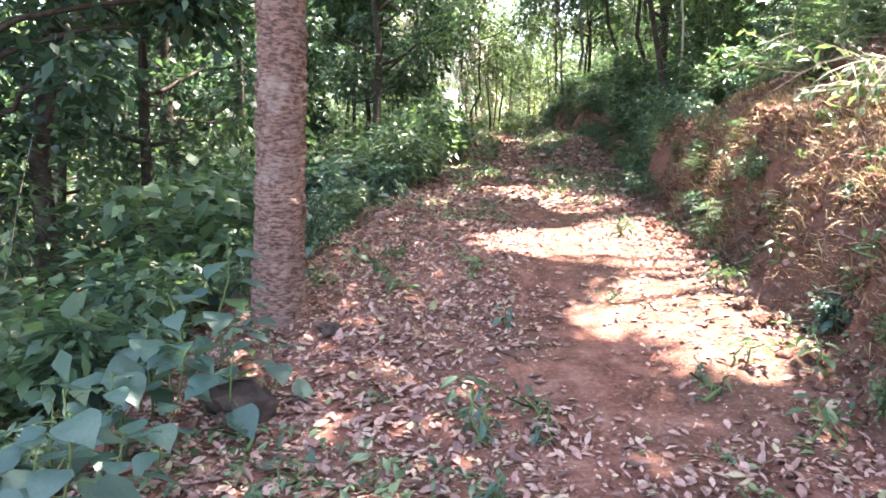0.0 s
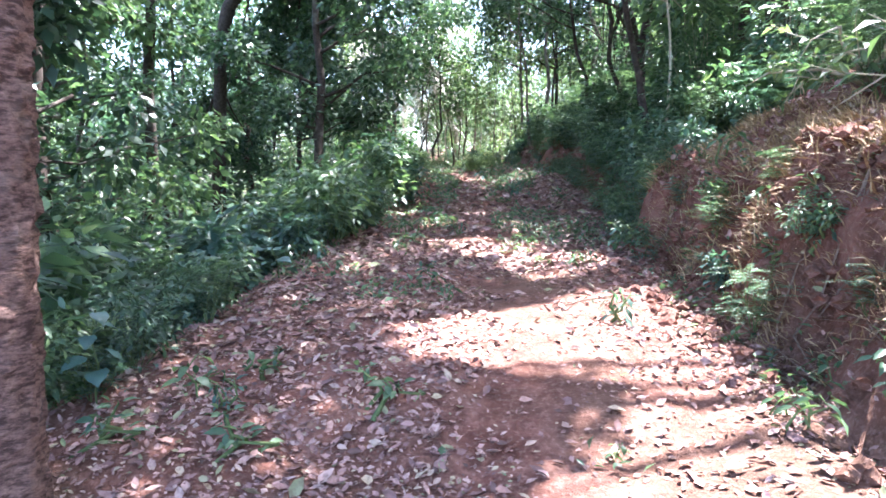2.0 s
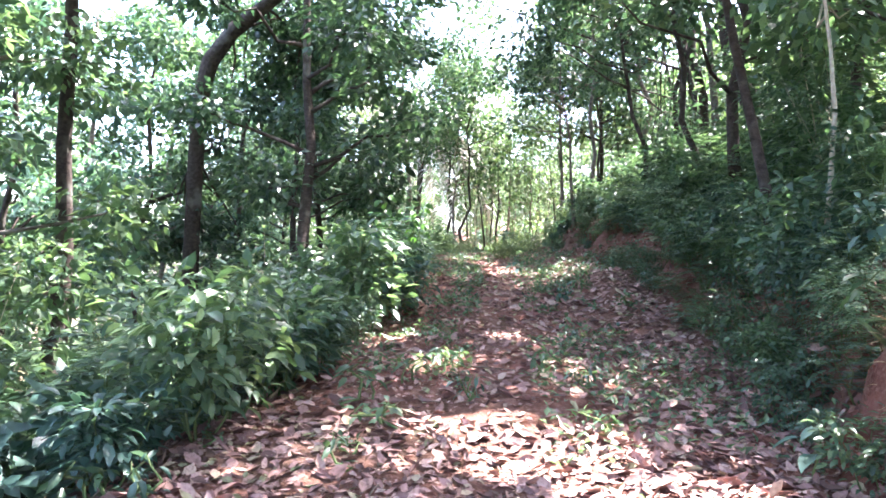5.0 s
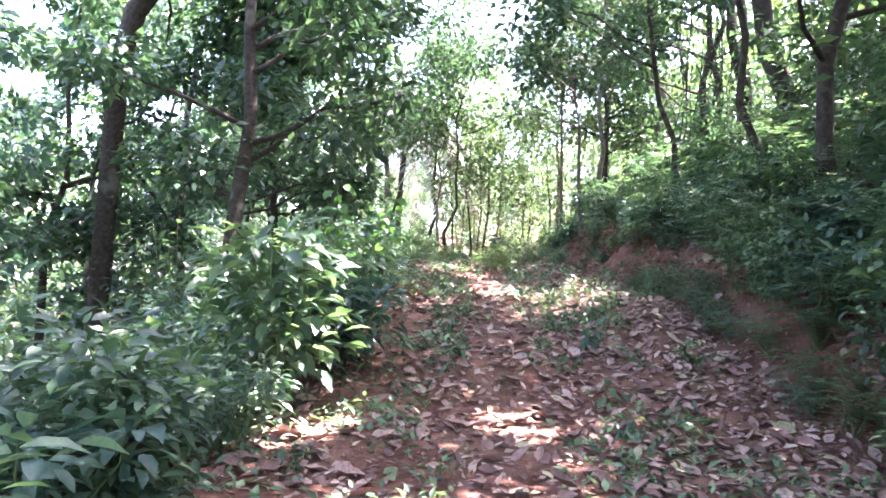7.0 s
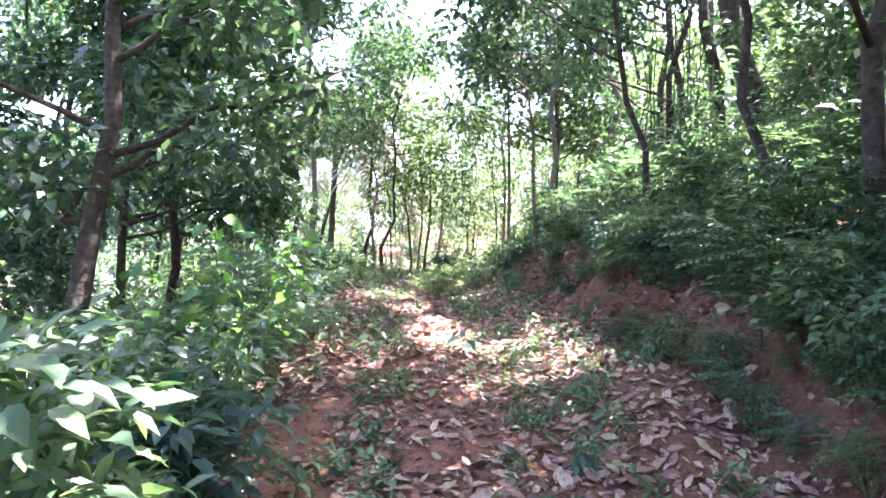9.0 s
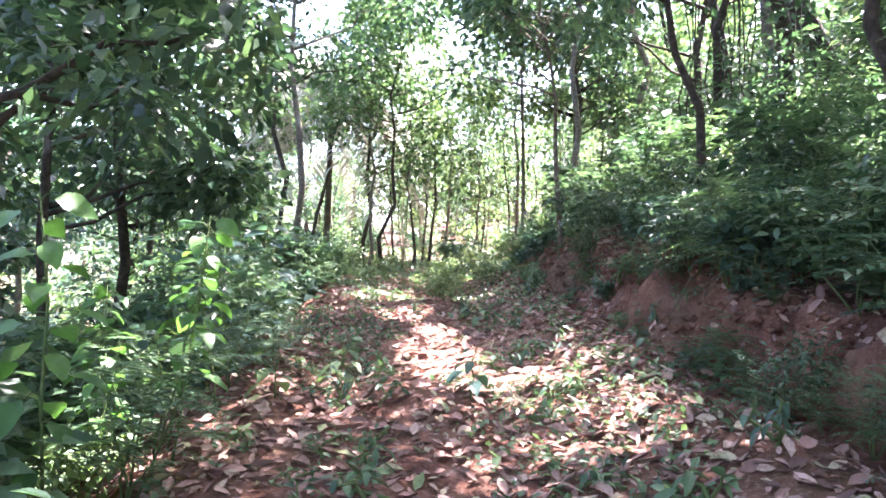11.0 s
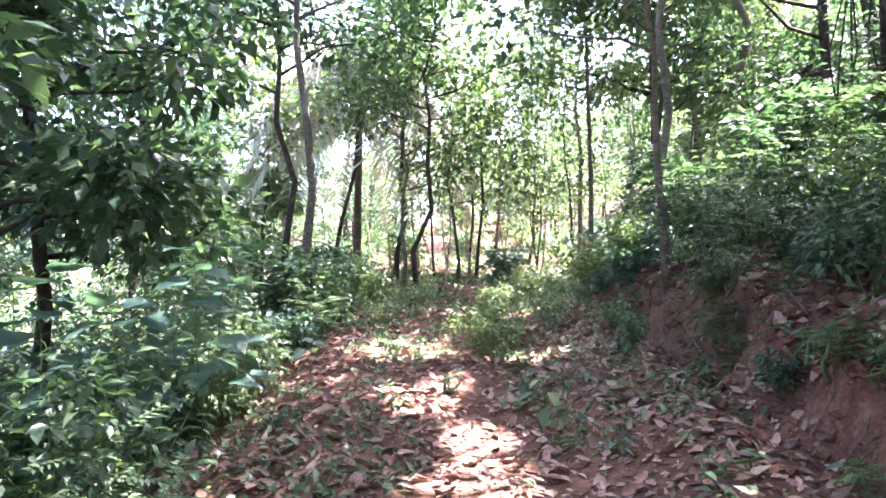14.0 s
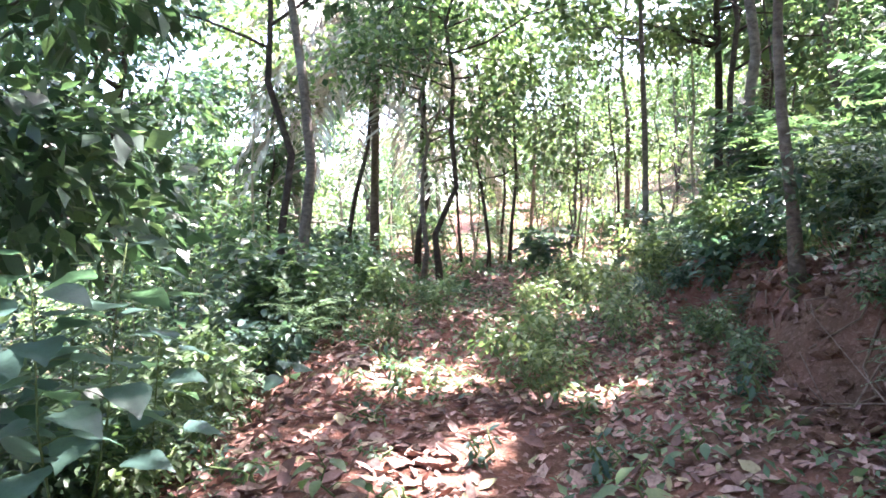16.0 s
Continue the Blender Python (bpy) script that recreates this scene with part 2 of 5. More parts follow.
# leaf outlines: across, along, lift
LEAF_FOLD = ([(0, 0, 0), (-0.5, 0.42, 0.10), (0, 0.45, 0), (0.5, 0.42, 0.10), (0, 1, -0.10)], [(0, 2, 1), (0, 3, 2), (1, 2, 4), (2, 3, 4)])
LEAF_SOFT = ([(0, 0, 0), (-0.40, 0.28, 0.08), (0, 0.30, 0.01), (0.40, 0.28, 0.08), (-0.40, 0.62, 0.05), (0, 0.64, -0.03), (0.40, 0.62, 0.05), (0, 1, -0.16)],
             [(0, 2, 1), (0, 3, 2), (1, 2, 5, 4), (2, 3, 6, 5), (4, 5, 7), (5, 6, 7)])
LEAF_FLAT = ([(0, 0, 0), (0.5, 0.42, 0.05), (0, 1, -0.08), (-0.5, 0.42, 0.05)], [(0, 1, 2, 3)])


def outline_of(widths, cup, droop, wave=0.0):
    """A leaf outline from its half widths along the midrib."""
    n = len(widths) - 1
    verts, faces = [], []
    for k, w in enumerate(widths):
        u = k / n
        z = -droop * u * u
        verts += [(-w, u - 0.06 * (w > 0.3) * (u < 0.3), z + cup * w + wave * math.sin(k * 2.1)), (0, u, z), (w, u - 0.06 * (w > 0.3) * (u < 0.3), z + cup * w - wave * math.sin(k * 1.7))]
    for k in range(n):
        a, b = 3 * k, 3 * k + 3
        faces += [(a, a + 1, b + 1, b), (a + 1, a + 2, b + 2, b + 1)]
    return verts, faces


LEAF_HEART = outline_of([0.12, 0.40, 0.50, 0.50, 0.44, 0.35, 0.24, 0.12, 0.01], 0.10, 0.25, 0.02)
LEAF_LONG = outline_of([0.03, 0.22, 0.36, 0.44, 0.46, 0.42, 0.32, 0.18, 0.01], 0.16, 0.38, 0.015)
LEAF_CURL = ([(0, 0, 0.02), (-0.34, 0.25, 0.16), (0, 0.3, 0.0), (0.36, 0.28, 0.12), (-0.38, 0.62, 0.12), (0, 0.66, 0.03), (0.33, 0.6, 0.2), (0, 1, 0.16)],
             [(0, 2, 1), (0, 3, 2), (1, 2, 5, 4), (2, 3, 6, 5), (4, 5, 7), (5, 6, 7)])
BLADE = ([(-0.5, 0, 0), (0.5, 0, 0), (0.38, 0.5, 0.06), (-0.38, 0.5, 0.06), (0, 1, -0.1)], [(0, 1, 2, 3), (3, 2, 4)])


def unit(v):
    return v / np.maximum(np.linalg.norm(v, axis=1, keepdims=True), 1e-6)


def leaves_mesh(name, outline, at, along, up, length, width, material):
    """One mesh of many leaves: places, directions, upper sides, sizes."""
    at, along, up = np.asarray(at, float), unit(np.asarray(along, float)), np.asarray(up, float)
    length, width = np.asarray(length, float).reshape(-1, 1), np.asarray(width, float).reshape(-1, 1)
    side = unit(np.cross(along, up))
    top = np.cross(side, along)
    t = np.array(outline[0])
    v = at[:, None] + side[:, None] * (t[None, :, 0:1] * width[:, None]) + along[:, None] * (t[None, :, 1:2] * length[:, None]) + top[:, None] * (t[None, :, 2:3] * length[:, None])
    n, k = len(at), len(t)
    flat = np.array([i for f in outline[1] for i in f])
    loops = (flat[None] + (np.arange(n) * k)[:, None]).ravel()
    sizes = np.tile([len(f) for f in outline[1]], n)
    return raw_mesh(name, v.reshape(-1, 3), loops, sizes, material)


# ---- gaps in the canopy ----
# sunlit places on trail and slope, crown leaves left out: middle and half axes
SUN_PATCHES = [(0.75, 5.85, 0.60, 0.50), (1.55, 6.1, 0.62, 0.85), (1.62, 4.55, 0.45, 1.05), (1.02, 4.4, 0.26, 0.3),
               (2.25, 4.75, 0.6, 0.95), (2.95, 4.5, 0.5, 0.7), (0.55, 9.5, 0.42, 0.22), (1.0, 9.1, 0.36, 0.4), (1.38, 8.3, 0.4, 0.62), (-0.4, 12.2, 0.25, 0.4),
               (0.2, 10.9, 0.16, 0.3), (0.8, 12.5, 0.22, 0.36), (0.75, 18.9, 0.36, 0.95),
               (0.8, 20.2, 0.24, 0.35), (0.32, 20.85, 0.3, 0.4), (0.1, 22.8, 0.6, 0.35), (0.55, 21.5, 0.16, 0.2), (1.25, 22.2, 0.32, 0.22),
               (1.2, 25.0, 0.5, 0.6), (-0.9, 16.0, 0.22, 0.3), (3.6, 13.0, 0.4, 0.5), (3.4, 16.6, 0.5, 0.4), (3.2, 20.4, 0.5, 0.6), (2.9, 9.5, 0.35, 0.4), (3.4, 18.7, 0.45, 0.5), (3.0, 22.4, 0.5, 0.5), (4.2, 21.0, 0.5, 0.5),
               (2.9, 23.2, 0.9, 1.2), (4.0, 24.2, 1.0, 1.2), (3.1, 26.2, 0.9, 1.0)]


def sunlit(p):
    """Which of the points stand between the sun and one of the lit places."""
    p = np.asarray(p, float)
    g = p.copy()
    for _ in range(3):
        drop = (g[:, 2] - trail_z(g[:, 1])) / SUN.z
        g = g - np.array(SUN) * drop[:, None]
    hit = np.zeros(len(p), bool)
    wob = 0.35 * rough_value(g[:, 0] * 2.3, g[:, 1] * 2.3, 11)
    for cx, cy, rx, ry in SUN_PATCHES:
        hit |= np.hypot((g[:, 0] - cx) / (rx + 0.08), (g[:, 1] - cy) / (ry + 0.08)) + wob < 1
    return hit & (p[:, 2] > trail_z(p[:, 1]) + 1.2)


def open_air(p):
    """The room above the trail, in which no branch hangs, and the slot of sky ahead."""
    p = np.asarray(p, float)
    x, y, up = p[:, 0], p[:, 1], p[:, 2] - trail_z(p[:, 1])
    tunnel = (x > left_edge(y) + 0.1) & (x < right_foot(y) + 0.1) & (up < 3.3 + 1.2 * rough_value(x * 1.3, y * 1.3, 15)) & (up > 0.5) & (y < 28)
    low = 2.6 + 0.15 * np.maximum(y - 18, 0)
    ragged = 0.9 * rough_value(y * 0.9, p[:, 2] * 1.1, 13) + 0.5 * rough_value(y * 2.3, p[:, 2] * 2.9, 14)
    slot = (np.abs(x - 0.5 - 0.022 * y) < 0.038 * np.maximum(y - 4, 0) * np.clip((up - low) / 4.0, 0.0, 1.1) - 0.2 + 0.7 * ragged) & (y > 17) & (up > low + ragged) & (p[:, 2] < 1.9 + 0.43 * (y - 4.3))
    return tunnel | slot


# ---- trees ----
def crown_leaves(rnd, clumps, count, length):
    """Leaves in sprays round the clump centres: places, directions, upper sides, sizes."""
    c = np.array([k[0] for k in clumps])
    r = np.array([k[1] for k in clumps])
    w = r ** 2 / np.sum(r ** 2)
    pick = rnd.choice(len(c), count, p=w)
    v = unit(rnd.normal(size=(count, 3)))
    dist = rnd.random(count) ** 0.45
    off = v * dist[:, None] * r[pick][:, None] * np.array([1, 1, 0.62])
    at = c[pick] + off
    along = v * np.array([1, 1, 0.3]) + rnd.normal(size=(count, 3)) * 0.55 + np.array([0, 0, -0.35])
    up = np.array([0, 0, 1.0]) + rnd.normal(size=(count, 3)) * 0.45
    size = length * rnd.uniform(0.6, 1.35, count)
    return at, along, up, size


def build_tree(name, base, line, radii, limbs, clumps, count, length, bark, leaf, label, seed, outline=LEAF_FLAT, wide=0.52, cull=True, sides=10, lumps=0.06, category="tree", group="forest trees"):
    """A tree at base: trunk line and limbs relative to the base, then the crown's clumps."""
    rnd = np.random.default_rng(seed)
    root = thing(name, Matrix.Translation(base), label, category, group)
    s = Shape()
    s.tube(line, radii, sides, lumps, seed)
    part("trunk", s.mesh("trunk", bark), root)
    for i, (pts, rad) in enumerate(limbs):
        s = Shape()
        s.tube(pts, rad, 6, 0.08, seed + i)
        part("limb", s.mesh("limb", bark), root)
    if clumps:
        at, along, up, size = crown_leaves(rnd, clumps, count, length)
        if cull:
            world_at = at + np.array(base)
            keep = ~(sunlit(world_at) | open_air(world_at))
            at, along, up, size = at[keep], along[keep], up[keep], size[keep]
        part("crown", leaves_mesh("crown", outline, at, along, up, size, size * wide, leaf), root)
    return root


def wobble_line(rnd, start, end, steps, amount):
    start, end = np.array(start, float), np.array(end, float)
    pts = [start + (end - start) * k / steps + (rnd.normal(size=3) * amount * (0 < k < steps) * np.array([1, 1, 0.3])) for k in range(steps + 1)]
    return pts


def auto_tree(name, x, y, tall, r, spread, count, length, bark, leaf, label, seed, lean=(0, 0), low=0.35, clump_n=16, clump_r=(0.5, 1.0), targets=None, limb_n=8, **more):
    """A tree with limbs that reach from the trunk to each clump."""
    rnd = np.random.default_rng(seed)
    base = (x, y, float(height(x, y)) - 0.08)
    top = (lean[0], lean[1], tall)
    line = wobble_line(rnd, (0, 0, 0), top, 8, min(0.06, 0.9 * r) + 0.003 * tall)
    radii = [r * (1.35 if k == 0 else 1 - 0.75 * k / 8) for k in range(9)]
    if targets is None:
        targets = []
        for k in range(clump_n):
            f = low + (1 - low) * (k + rnd.random()) / clump_n
            a = rnd.random() * 6.283
            reach = spread * math.sqrt(rnd.random()) * (1.1 - 0.55 * max(0, (f - 0.6) / 0.4))
            targets.append(np.array([lean[0] * f + math.cos(a) * reach, lean[1] * f + math.sin(a) * reach, tall * f + 0.3]))
    clumps, limbs = [], []
    for k, c in enumerate(targets):
        clumps.append((c, rnd.uniform(*clump_r)))
        f = min(0.97, max(0.25, (c[2] - 0.35 * np.hypot(*(c[:2]))) / tall))
        i = min(7, int(f * 8))
        start = line[i] + (line[i + 1] - line[i]) * (f * 8 - i)
        pts = wobble_line(rnd, start, c, 4, 0.12)
        pts[2][2] += 0.1
        if k < limb_n:
            limbs.append((pts, [r * 0.32 * (1 - 0.8 * q / 4) + 0.004 for q in range(5)]))
    return build_tree(name, base, line, radii, limbs, clumps, count, length, bark, leaf, label, seed, **more)


# ---- the ground ----
def spread_axis(fine_from, fine_to, step, far_from, far_to, grow=1.14):
    out = list(np.arange(fine_from, fine_to, step))
    d, v = step, fine_to
    while v < far_to:
        out.append(v)
        d *= grow
        v += d
    out.append(far_to)
    d, v, low = step, fine_from, []
    while True:
        d *= grow
        v -= d
        if v <= far_from:
            break
        low.append(v)
    return np.array([far_from] + low[::-1] + out)


def build_ground():
    xs = spread_axis(-2.4, 4.0, 0.07, -400, 400)
    ys = spread_axis(-0.5, 27, 0.085, -300, 600)
    gx, gy = np.meshgrid(xs, ys)
    gz = height(gx, gy)
    # ragged overhangs on the cut bank
    right = gx - right_foot(gy)
    cut = smooth(1 - np.abs(right - 0.25) / 0.4) * (gy > -3) * (gy < 30)
    gx = gx - cut * (0.18 * rough_value(gy * 1.7 + gx, gz * 2.2, 7) + 0.05 * rough_value(gy * 4.5 + gx * 3, gz * 5, 8))
    nx, ny = len(xs), len(ys)
    i = (np.arange(ny - 1)[:, None] * nx + np.arange(nx - 1)[None]).ravel()
    loops = np.stack([i, i + 1, i + nx + 1, i + nx], 1).ravel()
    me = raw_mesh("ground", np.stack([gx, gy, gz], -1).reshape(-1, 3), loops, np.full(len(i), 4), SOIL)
    tagged(new("ground", me), "red laterite soil trail with a cut bank in forest", "ground", "", "structure")


build_ground()


# ---- the tree at the start of the trail ----
def ringed_trunk():
    """The reddish trunk beside the trail: swollen foot, flaking rings of bark."""
    x, y = -1.02, 4.2
    z0 = float(height(-0.75, y)) - 0.12
    rnd = np.random.default_rng(5)
    root = thing("forest_tree", Matrix.Translation((x, y, z0)), "tall straight tree with ringed reddish-brown bark beside the trail", "tree", "forest trees")
    sides, rings = 56, 520
    verts, faces = [], []
    zs = np.linspace(0, 9.5, rings) ** 1.0
    ang = np.linspace(0, 2 * math.pi, sides, endpoint=False)
    for z in zs:
        r = 0.150 - 0.006 * z + 0.035 * math.exp(-z / 0.22) + 0.012 * math.exp(-z / 1.2)
        wave = 0.012 * rough_value(ang * 3.2, ang * 0 + z * 14, 21) + 0.016 * rough_value(ang * 6.3, ang * 0 + z * 26, 22) + 0.012 * rough_value(ang * 1.3, ang * 0 + z * 3, 23)
        flake = 0.011 * (rough_value(ang * 4.1, ang * 0 + z * 24, 24) > 0.14) - 0.009 * (rough_value(ang * 5.2, ang * 0 + z * 31, 25) > 0.22)
        rr = r + wave + flake
        cx, cy = 0.02 * math.sin(z * 0.9) + 0.006 * z, 0.02 * math.cos(z * 0.7)
        verts.append(np.stack([cx + rr * np.cos(ang), cy + rr * np.sin(ang), np.full(sides, z)], 1))
    for i in range(rings - 1):
        for k in range(sides):
            faces.append((i * sides + k, i * sides + (k + 1) % sides, (i + 1) * sides + (k + 1) % sides, (i + 1) * sides + k))
    s = Shape()
    s.add(np.concatenate(verts), faces)
    part("trunk", s.mesh("trunk", BARK_RED), root)
    clumps = []
    for k in range(9):
        a = k * 2.4
        c = np.array([math.cos(a) * (0.8 + 0.16 * k), math.sin(a) * (0.8 + 0.16 * k), 8.2 + 0.35 * k])
        s = Shape()
        s.tube(wobble_line(rnd, (0.05, 0, 7.0 + 0.27 * k), c, 4, 0.1), [0.05, 0.04, 0.03, 0.02, 0.008], 6)
        part("limb", s.mesh("limb", BARK_DARK), root)
        clumps.append((c, 1.0))
    at, along, up, size = crown_leaves(rnd, clumps, 6500, 0.17)
    w = at + np.array((x, y, z0))
    keep = ~(sunlit(w) | open_air(w))
    part("crown", leaves_mesh("crown", LEAF_FOLD, at[keep], along[keep], up[keep], size[keep], size[keep] * 0.5, LEAF_DARK), root)


ringed_trunk()


# ---- the trees along the trail ----
def bent_tree():
    """The dark trunk that leans over the trail from the slope."""
    x, y = -5.3, 19.2
    z = float(height(x, y)) - 0.1
    line = [(0, 0, 0), (0.05, 0, 1.4), (0.1, 0, 3.2), (0.14, 0, 4.7), (0.18, 0, 5.7), (0.38, 0, 6.5), (0.8, 0, 7.1), (1.45, 0, 7.6), (2.5, 0, 8.45), (3.1, 0, 9.2), (3.4, 0.2, 10.0)]
    radii = [0.24, 0.17, 0.16, 0.155, 0.16, 0.17, 0.15, 0.13, 0.11, 0.08, 0.04]
    rnd = np.random.default_rng(9)
    clumps, limbs = [], []
    for k in range(16):
        f = 6 + (k % 5)
        c = np.array(line[f]) + rnd.normal(size=3) * np.array([0.9, 0.6, 0.8]) + np.array([0.4, 1.3, 0.2])
        clumps.append((c, rnd.uniform(0.5, 0.9)))
        limbs.append((wobble_line(rnd, line[f], c, 3, 0.1), [0.035, 0.025, 0.015, 0.006]))
    for k in range(8):
        c = np.array([rnd.uniform(-1.2, 1.2), rnd.uniform(0.7, 1.8), rnd.uniform(2.2, 5.5)])
        clumps.append((c, rnd.uniform(0.4, 0.8)))
        limbs.append((wobble_line(rnd, line[3], c, 3, 0.1), [0.03, 0.02, 0.012, 0.005]))
    build_tree("forest_tree", (x, y, z), line, radii, limbs, clumps, 8500, 0.16, BARK_DARK, LEAF_DARK, "dark tree whose trunk bends sharply and leans over the trail", 9)


bent_tree()

